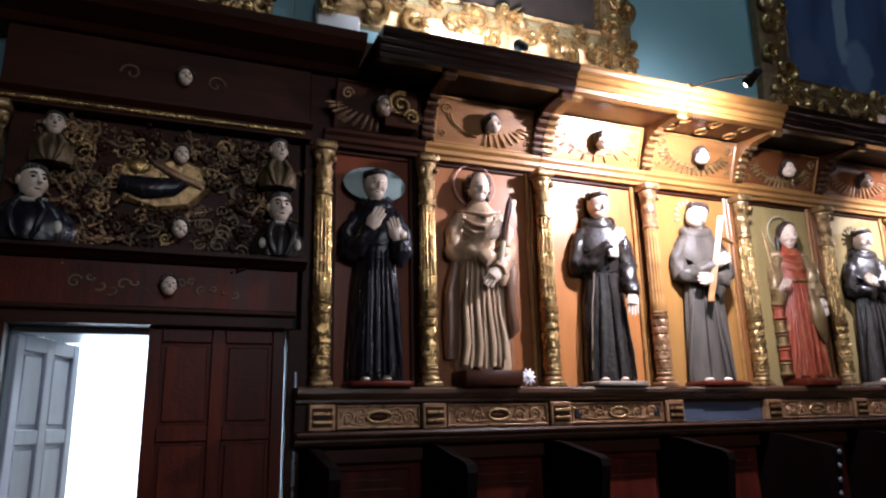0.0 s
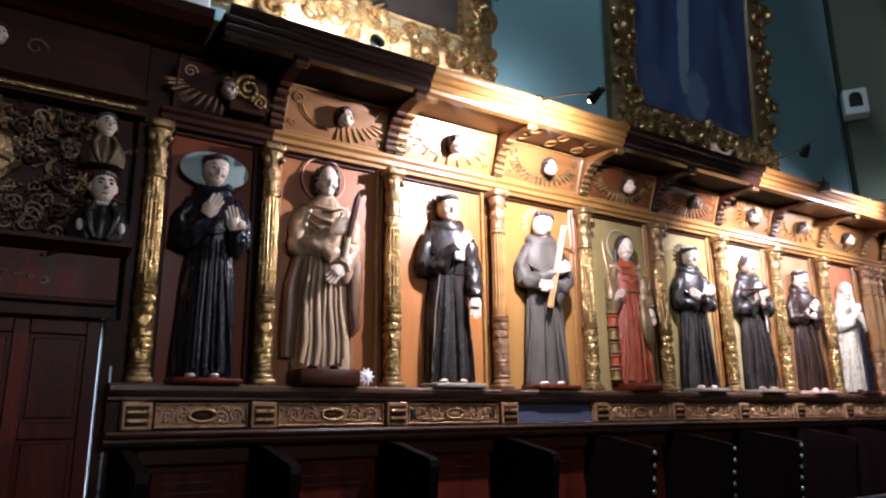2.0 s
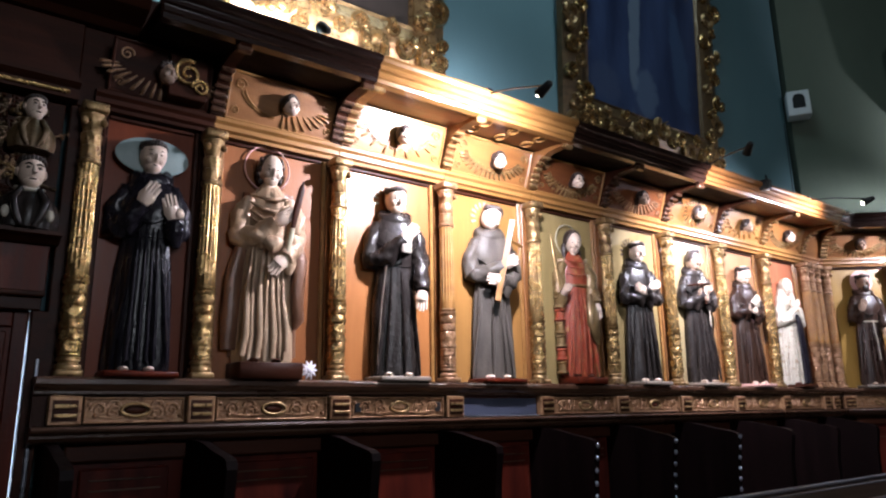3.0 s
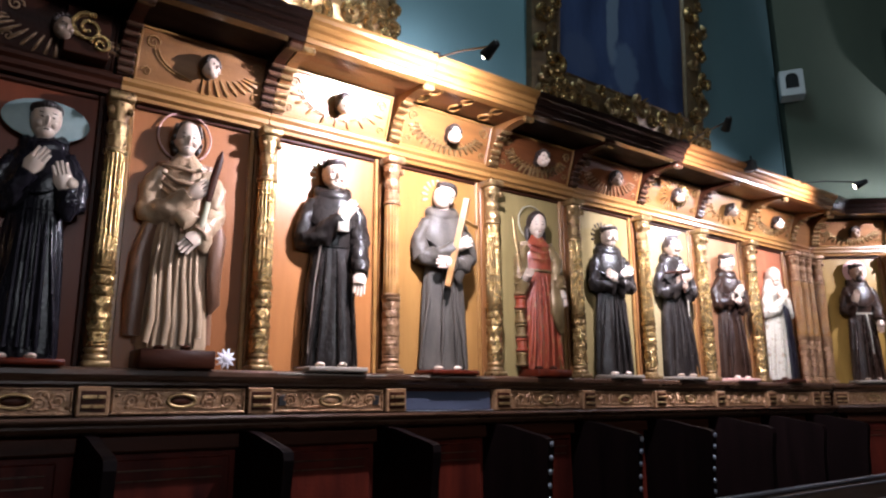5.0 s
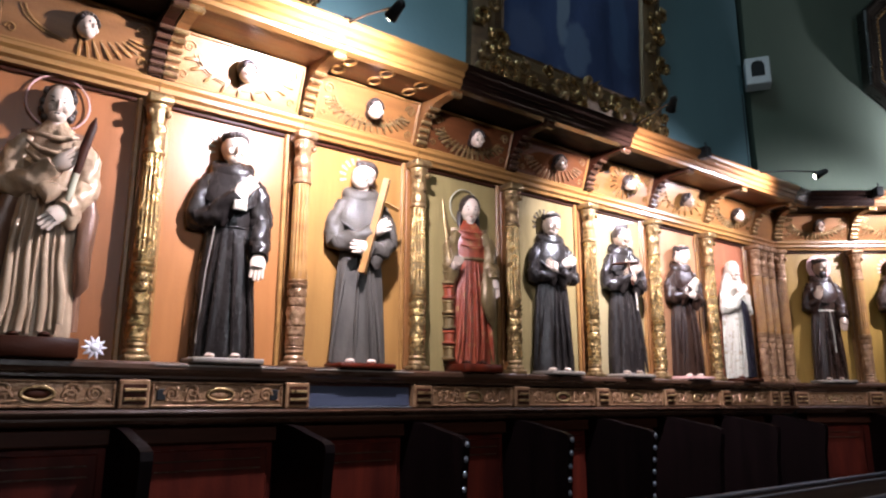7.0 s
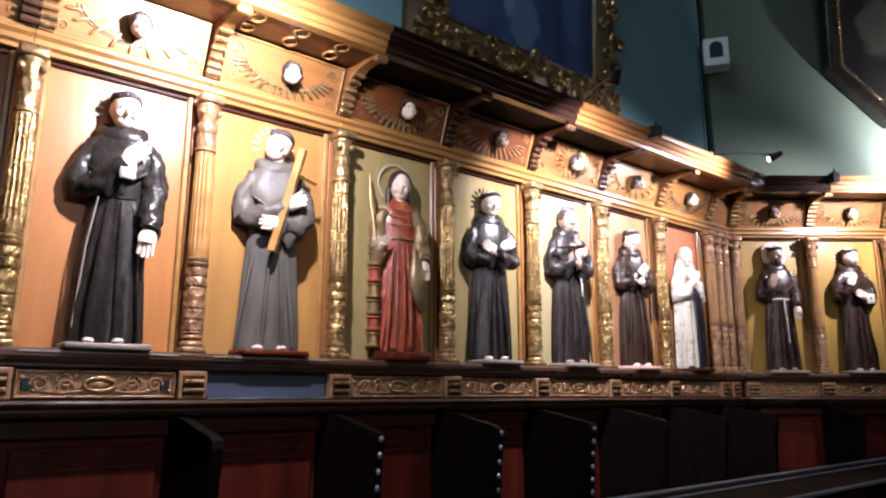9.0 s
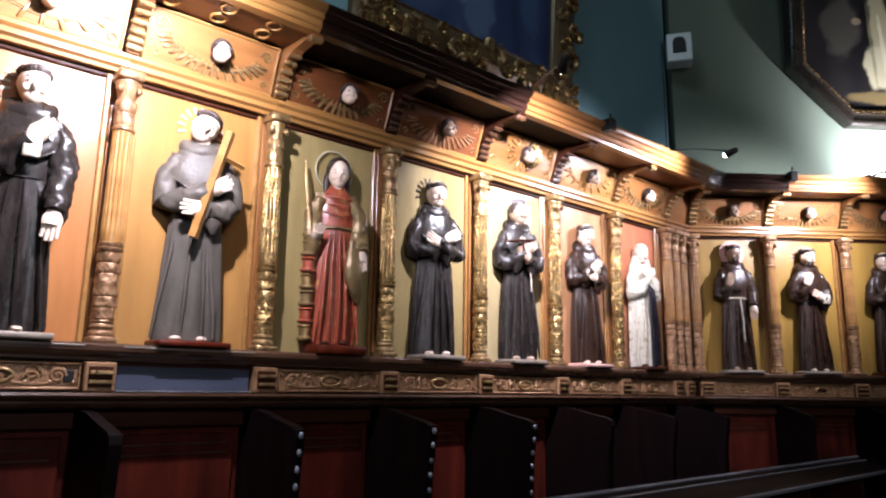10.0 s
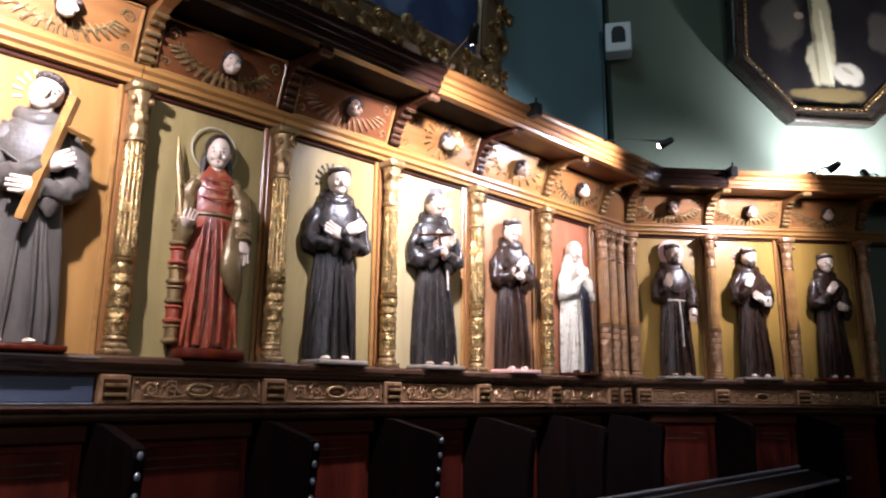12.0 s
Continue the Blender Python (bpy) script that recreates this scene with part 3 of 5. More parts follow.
ray.loft([[(x * k, y * k, z) for x, y in ((-0.009, 0.0), (-0.005, -0.012), (0.005, -0.012), (0.009, 0.0))] for z, k in ((0.0, 0.35), (0.03, 0.8), (0.07, 1.05), (0.082, 0.6))])
ray_mesh = {}
for key in ("gold", "gold_dull", "wood_gold", "gold_red"):
    ray_mesh[key] = ray.mesh("ray", [M[key]], True)


def cherub_head(pale, turn):
    s = Shape()
    t = Matrix.Rotation(radians(turn), 3, "Z")
    s.ball((0, 0, 0), (0.036, 0.038, 0.046), 0, 18, 13, t)
    s.ball(t @ Vector((0.0, -0.012, -0.03)), (0.024, 0.026, 0.02), 0, 12, 8, t)
    s.ball(t @ Vector((0, -0.038, -0.006)), (0.007, 0.010, 0.012), 0, 8, 6, t)
    for fx in (-1, 1):
        s.ball(t @ Vector((fx * 0.019, -0.024, -0.014)), (0.014, 0.012, 0.013), 0, 10, 7, t)
        s.ball(t @ Vector((fx * 0.014, -0.0345, 0.007)), (0.006, 0.004, 0.003), 1, 8, 5, t)
    s.ball(t @ Vector((0, 0.010, 0.014)), (0.042, 0.038, 0.044), 1, 18, 11, t)
    for k in range(7):
        a = math.pi * (0.05 + 0.15 * k)
        s.ball(t @ Vector((0.036 * math.cos(a), -0.014, 0.014 + 0.032 * math.sin(a))), (0.012, 0.012, 0.012), 1, 8, 6)
    s.tube([(0, 0.03, 0), (0, 0.09, -0.01)], [0.028, 0.03], 10, 1)
    return s.mesh("carved_head", [M["skin"] if pale else M["skin_dark"], M["hair"]], True)


TILT_F = math.degrees(math.atan2(0.09, 0.26))


def frieze_panel(wall, s0, s1, i):
    mid = (s0 + s1) / 2
    style = ["dark", "arc", "pale", "fan", "red", "dull", "clump", "pale", "fan", "fan", "fan", "fan"][i]
    word = {"dark": "dark", "arc": "brown", "pale": "honey", "fan": "amber", "red": "red-brown", "dull": "shade-toned brown", "clump": "golden"}[style]
    m = at(wall, mid, 3.072, -0.075) @ pose(0, 0, 0, TILT_F)
    h = (s1 - s0) / 2 - 0.045
    # red and dull boards take darker wood, as little lamp light reaches them
    board = {"dark": "dark", "arc": "wood_h", "pale": "wood_gold", "fan": "wood_h", "red": "soffit", "dull": "soffit", "clump": "wood_h"}[style]
    e = part("frieze_panel", Shape().box(-h, h, 0.0, 0.03, 0.0, 0.272, bevel=0.003), M[board], NICHES[i], word + " carved board with a shell of rays")
    e.matrix_local = pose(0, -0.075, 3.072, TILT_F)
    b = Shape().box(-h, h, -0.012, -0.0005, 0.0, 0.014).box(-h, h, -0.012, -0.0005, 0.258, 0.272)
    b.box(-h, -h + 0.014, -0.012, -0.0005, 0.0145, 0.2575).box(h - 0.014, h, -0.012, -0.0005, 0.0145, 0.2575)
    part("border", b, M["wood_gold"] if style != "dark" else M["dark"], e)
    key = {"dark": "gold_red", "arc": "wood_gold", "pale": "wood_gold", "fan": "gold_dull", "red": "gold_dull", "dull": "gold_red", "clump": "gold"}[style]
    hz = 0.155
    n = 17
    for k in range(n):
        a = radians(188 + 164 * k / (n - 1)) if style != "clump" else radians(360 * k / n)
        if style == "arc" and k < 8 or style == "pale" and k % 2:
            continue
        rx, rz = (0.085 + 0.09 * abs(math.cos(a)), 0.052) if style != "clump" else (0.05, 0.05)
        r = part("ray", ray_mesh[key], None, e)
        x, z = (rx + 0.035) * math.cos(a) * (1.0 if style != "clump" else 1.0), hz + (rz + 0.01) * math.sin(a)
        dx, dz = math.cos(a), math.sin(a) * 0.8
        r.matrix_local = Matrix.Translation((x, 0.0, z)) @ Matrix.Rotation(math.atan2(dx, dz), 4, "Y") @ Matrix.Scale(1.12 if style != "clump" else 1.0, 4)
    if style in ("arc", "pale", "fan", "red"):
        for rr, th in ((0.235, 0.006), (0.255, 0.004)):
            lo, hi = ((185, 262) if style == "arc" else (187, 353))
            part("shell_rim", Shape().tube([(rr * math.cos(radians(a)), -0.004, hz + 0.03 + 0.52 * rr * math.sin(radians(a))) for a in range(lo, hi, 6)], th, 6), M[key], e, smooth=True)
    for fx in (-1, 1):
        part("scroll", scroll(Shape(), fx * (h - 0.065), -0.004, 0.20, 0.034, 1.5, -fx, thick=0.006), M[key], e, smooth=True)
        part("scroll", scroll(Shape(), fx * (h - 0.055), -0.004, 0.055, 0.024, 1.3, fx, thick=0.005), M[key], e, smooth=True)
    if style == "clump":
        part("shell_boss", Shape().lathe([(0.03, 0.0), (0.075, 0.01), (0.085, 0.02), (0.05, 0.03), (0.02, 0.034)], 28, relief=lambda a, z: 0.12 * math.sin(11 * a)), M["gold"], e, smooth=True).matrix_local = Matrix.Translation((0.10, 0, hz)) @ pose(0, 0, 0, 90)
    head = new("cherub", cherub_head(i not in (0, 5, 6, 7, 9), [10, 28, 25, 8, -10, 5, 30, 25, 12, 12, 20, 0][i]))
    head.matrix_world = m @ Matrix.Translation((0.012, -0.055, 0.145)) @ pose(0, 0, 0, -TILT_F) @ Matrix.Scale(1.2, 4)
    tagged(head, "small painted carved cherub face on the frieze", "cherub", "cherubs")


for i, (wall, s0, s1, key) in enumerate(BAYS):
    frieze_panel(wall, s0, s1, i)


for wall, a, b in ((WALL_A, COLS_A[7] - 0.04, 7.80), (WALL_B, -0.01, COLS_B[0] + 0.04)):
    solid("frieze_end", Shape().box(a, b, 0.0, 0.03, 0.0, 0.272, bevel=0.003), M["wood_h"], wall @ pose(0, -0.075, 3.072, TILT_F), "plain amber frieze board in the wall corner", "frieze board", kind="structure")


# cornice: a hollow soffit and a stepped front for each bay
def cornice_length(wall, a, b, shade_toned, mitre_a=0.0, mitre_b=0.0, shaded_soffit=False, front_wood="wood_h"):
    e = thing("cornice", at(wall, a), ("dark" if shade_toned else "honey") + " wooden cornice length with a hollow soffit, bay light in its tone", "cornice", "cornice lengths")
    n = b - a
    inner = [(-0.165, 3.338), (-0.22, 3.330), (-0.30, 3.322), (-0.38, 3.318), (-0.455, 3.316)]
    prof = inner + [(-0.455, 3.352), (-0.165, 3.372)]

    def bent(shape):
        return Shape().add([(x + (mitre_b if x > n / 2 else mitre_a) * -y, y, z) for x, y, z in shape.v], shape.f)
    # dark lengths: soffit and front colours stand in for missing lamp light
    part("soffit", bent(Shape().run(prof, 0, n)), M["wing"] if shade_toned or shaded_soffit else M["soffit"], e)
    front = [(-0.456, 3.305), (-0.51, 3.305), (-0.518, 3.325), (-0.53, 3.33), (-0.53, 3.362), (-0.55, 3.368), (-0.55, 3.395), (-0.575, 3.405), (-0.585, 3.42), (-0.585, 3.438), (-0.456, 3.44)]
    part("front_moulding", bent(Shape().run(front, 0, n)), M["dark_gloss"] if shade_toned else M[front_wood], e)
    part("top_board", bent(Shape().run([(0.11, 3.405), (-0.455, 3.405), (-0.455, 3.435), (0.11, 3.435)], 0, n)), M["dark"], e)
    part("back_board", bent(Shape().run([(0.06, 3.374), (-0.16, 3.374), (-0.16, 3.404), (0.06, 3.404)], 0, n)), M["dark"], e)
    return e


T = math.tan(radians(38.7 / 2))
cornice_length(WALL_A, 0.76, COLS_A[0] - 0.003, True)
for k in range(7):
    cornice_length(WALL_A, COLS_A[k], COLS_A[k + 1] - 0.003, k in (2, 3), shaded_soffit=k == 4, front_wood="wood_gold" if k < 2 else "wood_h")
cornice_length(WALL_A, COLS_A[7], 7.825, True, mitre_b=-T)
cornice_length(WALL_B, 0.0, COLS_B[1] - 0.003, True, mitre_a=T)
cornice_length(WALL_B, COLS_B[1], COLS_B[2] - 0.003, False)
cornice_length(WALL_B, COLS_B[2], COLS_B[3] - 0.003, False)
cornice_length(WALL_B, COLS_B[3], 3.6, False)


# carved brackets under the cornice at each column; unlit bays get shade-coloured copies
def bracket_thing(shade_toned):
    e = thing("bracket", pose(0, 0, 0), ("dark" if shade_toned else "golden") + " carved curved bracket under the cornice, bay light in its colour", "bracket", "cornice brackets")
    out = [(-0.02, 0.0), (-0.10, 0.0), (-0.118, 0.06), (-0.15, 0.13), (-0.21, 0.185), (-0.30, 0.215), (-0.40, 0.222), (-0.47, 0.215), (-0.50, 0.235), (-0.505, 0.262), (-0.47, 0.262), (-0.17, 0.262), (-0.02, 0.262)]
    part("rib", Shape().run(out, -0.03, 0.03), M["dark"] if shade_toned else M["wood"], e)
    for y, z, r in ((-0.108, 0.02, 0.02), (-0.118, 0.055, 0.018), (-0.135, 0.092, 0.019), (-0.16, 0.132, 0.018), (-0.20, 0.168, 0.018), (-0.25, 0.193, 0.016), (-0.46, 0.212, 0.024)):
        part("carving", Shape().box(-0.04, 0.04, y - r, y + r * 0.6, z - r * 0.7, z + r * 0.7, bevel=0.008), M["gold_dull"] if not shade_toned else M["ledge"], e)
    return e


lit, dim = bracket_thing(False), bracket_thing(True)
lit.matrix_world = at(WALL_A, COLS_A[1], 3.074)
dim.matrix_world = at(WALL_A, COL_2, 3.074)
copy_thing(dim, at(WALL_A, COLS_A[0] - 0.035, 3.074))
for s in (COLS_A[0] + 0.035, COLS_A[2], COLS_A[6], COLS_A[7]):
    copy_thing(lit, at(WALL_A, s, 3.074))
for s in (COLS_A[3], COLS_A[4], COLS_A[5]):
    copy_thing(dim, at(WALL_A, s, 3.074))
for s in COLS_B:
    copy_thing(lit, at(WALL_B, s, 3.074))

# a carved ornament on the soffit of the fourth bay
for k in range(6):
    o = Shape()
    n = 20
    o.tube([(0.036 * math.cos(2 * math.pi * i / n), 0.046 * math.sin(2 * math.pi * i / n), 0) for i in range(n + 1)], 0.008, 8)
    solid("soffit_ornament", o, M["wood_gold"], at(WALL_A, COLS_A[1] + 0.10 + 0.24 * (k % 3), 3.314 + (0.006 if k > 2 else 0), -0.40 + 0.13 * (k // 3)), "honey-gold oval carved ring on the soffit", "ornament", "soffit ornaments", smooth=True)

# ---- carved figures in the niches: each one plain mesh ----
BODY = [(0.0, 0.138, 0.088), (0.02, 0.143, 0.09), (0.12, 0.139, 0.088), (0.22, 0.134, 0.086), (0.33, 0.129, 0.084), (0.44, 0.121, 0.080), (0.53, 0.110, 0.072),
        (0.560, 0.106, 0.068), (0.585, 0.111, 0.072), (0.64, 0.116, 0.074), (0.72, 0.118, 0.072), (0.77, 0.111, 0.068), (0.81, 0.092, 0.062), (0.845, 0.058, 0.048), (0.88, 0.034, 0.034)]


def smooth_rows(rows, n):
    """More rows between those given, evenly spread."""
    out = []
    for k in range(n):
        u = k / (n - 1) * (len(rows) - 1)
        i = min(int(u), len(rows) - 2)
        f = u - i
        f = f * f * (3 - 2 * f) * 0.4 + f * 0.6
        out.append(tuple(p + (q - p) * f for p, q in zip(rows[i], rows[i + 1])))
    return out


def figure(name, m, label, height, robe, left, right, hair="tonsure", skin="skin", base="mahogany", accent="white_robe", halo=None, hood=True, cape=True,
           mantle=None, turn=0, tilt=0, lean=0.0, folds=11, seed=1, extras=None, base_h=0.028, cord=None, slim=0.91, face=-14, pleat=0.075, sleeve=0):
    s = Shape()
    rnd = random.Random(seed)
    k = height - base_h
    cy = -0.062
    mats = [M[robe], M[skin], M["hair"], M[base], M[accent], M[mantle or robe], M[halo[1]] if halo else M["gold"], M["dark"]]
    ph = [rnd.uniform(0, 6.28) for _ in range(4)]

    cs, sn = math.cos(radians(face)), math.sin(radians(face))

    def P(x, y, z):
        y *= 0.66
        x, y = x * cs - y * sn, x * sn + y * cs
        return (x * k * slim + lean * z * k, cy + y * k, base_h + z * k)

    s.box(-0.155 * k * slim - 0.01, 0.155 * k * slim + 0.01, -0.20, -0.001, 0.0, base_h, 3, 0.006)
    rings = []
    N = 84
    for z, a, b in smooth_rows(BODY, 40):
        amp = pleat * max(0.0, 1 - z / 0.56) ** 0.4 + 0.022 if z < 0.56 else 0.026
        ring = []
        for i in range(N):
            t0 = t = 2 * math.pi * i / N
            t = t + 0.28 * math.sin(2 * t + ph[2]) + 0.16 * math.sin(5 * t + ph[3])
            w1 = abs(math.sin(folds * 0.5 * t + ph[0] + 1.2 * z * math.sin(3 * t + ph[1]))) ** 0.55
            w2 = math.sin(5 * t + ph[2] + 3 * z)
            t = t0
            f = 1 + amp * (w1 * 1.7 - 1.0) + 0.35 * amp * w2
            flare = 1 + 0.05 * math.sin(3 * t + ph[3]) * max(0, 0.3 - z) / 0.3
            ring.append(P(a * f * flare * math.cos(t), -b * f * math.sin(t), z))
        rings.append(ring)
    s.loft(rings, 0)
    # sharp hanging folds on the front of the skirt
    for j in range(4):
        x = -0.095 + 0.19 * (j + rnd.uniform(-0.4, 0.4)) / 3
        yb = -0.088 * math.sqrt(max(0.05, 1 - (x / 0.135) ** 2)) - 0.012
        s.tube([P(x * 0.62, yb * 0.74, 0.545), P(x * 0.85, yb * 0.92, 0.36 + rnd.uniform(-0.05, 0.05)), P(x * 1.15, yb * 1.02, 0.15), P(x * 1.3, yb * 1.0, 0.012)], [0.004, 0.009 + rnd.uniform(0, 0.005), 0.011 + rnd.uniform(0, 0.004), 0.006], 8, 0, 1.3)
    # toes under the hem
    for fx in (-1, 1):
        s.ball(P(fx * 0.055, -0.085, 0.010), (0.022 * k, 0.036 * k, 0.013 * k), 1 if hood else 7, 10, 7)
    # cape and cowl
    if cape:
        rings = []
        for z, a, b in [(0.712, 0.130, 0.090), (0.700, 0.152, 0.106), (0.712, 0.157, 0.110), (0.75, 0.149, 0.104), (0.79, 0.127, 0.090), (0.825, 0.097, 0.072), (0.855, 0.068, 0.056)]:
            rings.append([P(a * (1 + 0.012 * math.sin(7 * t + ph[0])) * math.cos(t), -b * (1 + 0.025 * math.sin(5 * t + ph[0])) * math.sin(t), z - (0.075 * max(0, math.sin(t)) ** 3) * (0.865 - z) / 0.16)
                          for t in [2 * math.pi * i / 66 for i in range(66)]])
        s.loft(rings, 0)
        s.tube([Vector(q) for q in rings[1]] + [Vector(rings[1][0])], 0.006, 6, 0)
    if hood:
        rings = []
        for z, r in ((0.800, 0.078), (0.810, 0.098), (0.830, 0.106), (0.852, 0.103), (0.868, 0.088), (0.872, 0.072), (0.862, 0.054)):
            rings.append([P(r * math.cos(t), -r * 0.82 * math.sin(t) + 0.008, z - 0.024 * math.sin(t) + 0.005 * math.sin(4 * t + ph[1])) for t in [2 * math.pi * i / 36 for i in range(36)]])
        s.loft(rings, 0)
    # sleeves, each with an open cuff and a resting palm
    for side, goal in ((-1, left), (1, right)):
        sh, el, wr = Vector((side * 0.096, -0.01, 0.785)), Vector((side * 0.147, -0.03, 0.585)), Vector(goal)
        if wr.z < 0.52:
            el = Vector((side * 0.145, -0.02, 0.60))
        mid1, mid2 = (sh + el) / 2 + Vector((side * 0.022, 0, 0.01)), (el + wr) / 2 + Vector((0, -0.008, -0.022))
        pts = [sh, mid1, el, mid2, wr]
        fine, rad = [], []
        base_r = [0.034, 0.043, 0.049, 0.046, 0.036]
        for j in range(29):
            u = j / 28 * 4
            i0 = min(int(u), 3)
            f = u - i0
            fine.append(P(*(pts[i0].lerp(pts[i0 + 1], f))))
            rad.append((base_r[i0] + (base_r[i0 + 1] - base_r[i0]) * f) * k * (1 + 0.05 * math.sin(j * 2.2 + seed)))
        s.tube(fine, rad, 28, sleeve, 0.85, lambda u, a: 0.10 * math.sin(2 * a + 17 * u + seed) + 0.11 * abs(math.sin(2.5 * a - 13 * u + seed)) ** 0.6 - 0.05 + 0.05 * math.sin(5 * a + 23 * u))
        drop = el.lerp(wr, 0.72)       # the wide cuff hangs below the wrist
        s.tube([P(drop.x, drop.y, drop.z), P(drop.x + side * 0.006, drop.y + 0.006, drop.z - 0.06), P(drop.x + side * 0.012, drop.y + 0.014, drop.z - 0.105)], [0.040 * k, 0.040 * k, 0.012 * k], 14, sleeve, 0.7)
        d = wr - mid2
        d.y *= 0.2
        d.normalize()
        q = wr + d * 0.03
        tip = wr + d * 0.105
        s.tube([P(*wr), P(*q), P(*(wr + d * 0.055))], [0.024 * k, 0.036 * k, 0.033 * k], 10, 1, 0.6)
        nrm = Vector((0, 1, 0)).cross(d).normalized()
        for j in range(4):
            o = nrm * (j - 1.5) * 0.0155
            s.tube([P(*(wr + d * 0.05 + o)), P(*(tip + o * 1.15 + d * (0.008 if j in (1, 2) else -0.004)))], [0.0095 * k, 0.0065 * k], 6, 1)
        s.tube([P(*(q + nrm * 0.016 * side)), P(*(q + nrm * 0.030 * side + d * 0.03))], [0.008 * k, 0.006 * k], 6, 1)
    # mantle that leaves the front open
    if mantle:
        rings = []
        top = 0.97 if hair == "veil" else 0.82
        for j in range(22):
            z = 0.03 + (top - 0.03) * j / 21
            a = 0.165 - 0.045 * (z / 0.82) ** 2 if z < 0.82 else max(0.045, 0.128 - 0.55 * (z - 0.82))
            ring = []
            for i in range(60):
                t = 2 * math.pi * i / 60
                front = max(0.0, math.sin(t))
                f = (1 - 0.66 * front ** (5 if hair == "veil" else 1.6)) * (1 + 0.05 * math.sin(13 * t + 2 * z + ph[0]))
                ring.append(P(a * f * math.cos(t), -0.092 * f * math.sin(t) + 0.008, z))
            rings.append(ring)
        s.loft(rings, 5)
    # neck, head, hair
    ht = Matrix.Rotation(radians(turn - face), 3, "Z") @ Matrix.Rotation(radians(tilt), 3, "Y") @ Matrix.Rotation(radians(13), 3, "X")
    hc = Vector((0.012 * math.sin(radians(tilt)), -0.022, 0.932))
    s.tube([P(0, 0, 0.85), P(hc.x, hc.y + 0.008, 0.90)], [0.034 * k, 0.03 * k], 12, 1)

    def Hd(v, r, mm, n=14, kk=9):
        off = ht @ Vector(v) * 1.24
        off.y /= 0.66
        c = hc + off
        s.ball(P(*c), tuple(q * k * 1.24 for q in r), mm, n, kk, ht)
    Hd((0, 0, 0.004), (0.044, 0.050, 0.062), 1, 20, 14)
    Hd((0, -0.016, -0.036), (0.029, 0.03, 0.026), 1)
    Hd((0, -0.050, -0.004), (0.0075, 0.011, 0.017), 1, 8, 6)
    for fx in (-1, 1):
        Hd((fx * 0.018, -0.0445, 0.006), (0.0065, 0.004, 0.0030), 2, 8, 5)
        Hd((fx * 0.019, -0.0425, 0.020), (0.011, 0.004, 0.0016), 2, 8, 5)
        Hd((fx * 0.022, -0.034, -0.014), (0.014, 0.013, 0.014), 1, 8, 6)
        Hd((fx * 0.044, 0.0, -0.004), (0.007, 0.012, 0.016), 1, 8, 6)
    Hd((0, -0.0435, -0.031), (0.010, 0.004, 0.0028), 2 if robe != "red_robe" else 0, 8, 5)
    if hair == "tonsure":
        for j in range(26):
            a = 2 * math.pi * j / 26
            f = 0.8 if math.sin(a) < -0.35 else 1.0      # a thin fringe over the brow, fuller at the sides
            Hd((0.042 * math.cos(a), 0.043 * math.sin(a) + 0.007, (0.044 if f < 1 else 0.034) + 0.004 * math.sin(3 * a)), (0.013 * f, 0.011 * f, 0.017 * f), 2, 8, 6)
        Hd((0, 0.020, 0.002), (0.045, 0.036, 0.046), 2)
        if seed % 2 == 0:
            Hd((0, -0.034, -0.044), (0.026, 0.018, 0.026), 2, 10, 7)
    elif hair == "curls":
        Hd((0, 0.014, 0.012), (0.052, 0.048, 0.060), 2, 16, 10)
        for j in range(44):
            a, h = rnd.uniform(-0.35, 3.49), rnd.uniform(-0.045, 0.05)
            w = math.sqrt(max(0.1, 1 - (h / 0.075) ** 2))
            Hd((0.050 * w * math.cos(a), 0.046 * w * math.sin(a) + 0.004, h), (0.012, 0.011, 0.013), 2, 7, 5)
    elif hair == "long":
        Hd((0, 0.016, 0.018), (0.055, 0.050, 0.062), 2, 16, 10)
        for fx in (-1, 1):
            s.tube([P(*(hc + ht @ Vector((fx * 0.043, 0.0, 0.03)))), P(fx * 0.060, 0.030, 0.92), P(fx * 0.066, 0.02, 0.87), P(fx * 0.07, 0.0, 0.82)], [0.014 * k, 0.018 * k, 0.018 * k, 0.008 * k], 8, 2)
    elif hair == "cap":
        Hd((0, 0.010, 0.010), (0.049, 0.047, 0.05), 2)
        s.lathe([(0.048 * k, 0.0), (0.058 * k, 0.02 * k), (0.06 * k, 0.055 * k), (0.05 * k, 0.06 * k)], 4, 2, at=P(hc.x, hc.y, 0.955))
    elif hair == "veil":
        Hd((0, 0.012, 0.012), (0.056, 0.052, 0.068), 5, 18, 11)
    # halo
    if halo:
        kind_h = halo[0]
        c = P(hc.x, 0, 0.94)
        if kind_h == "ring":
            s.ring((c[0], -0.02, c[2] + 0.022 * k), 0.116 * k, 0.0048, 6, 44, 6)
        elif kind_h == "rays":
            for j in range(11):
                a = radians(-15 + 210 * j / 10)
                r0, r1 = 0.070 * k, 0.104 * k
                s.tube([(c[0] + r0 * math.cos(a), -0.006, c[2] + r0 * math.sin(a)), (c[0] + r1 * math.cos(a), -0.006, c[2] + r1 * math.sin(a))], [0.0045, 0.0085], 6, 6, 0.5)
        elif kind_h == "disc":
            s.lathe([(0.045 * k, 0.0), (0.105 * k, -0.004), (0.115 * k, 0.0), (0.11 * k, 0.008), (0.05 * k, 0.012)], 32, 6, at=(0, 0, 0))
            n = 5 * 32
            for i in range(len(s.v) - n, len(s.v)):
                x, y, z = s.v[i]
                s.v[i] = (c[0] + x * halo[2], -0.055 + z, c[2] + y * halo[3])
    if hood and not cord:
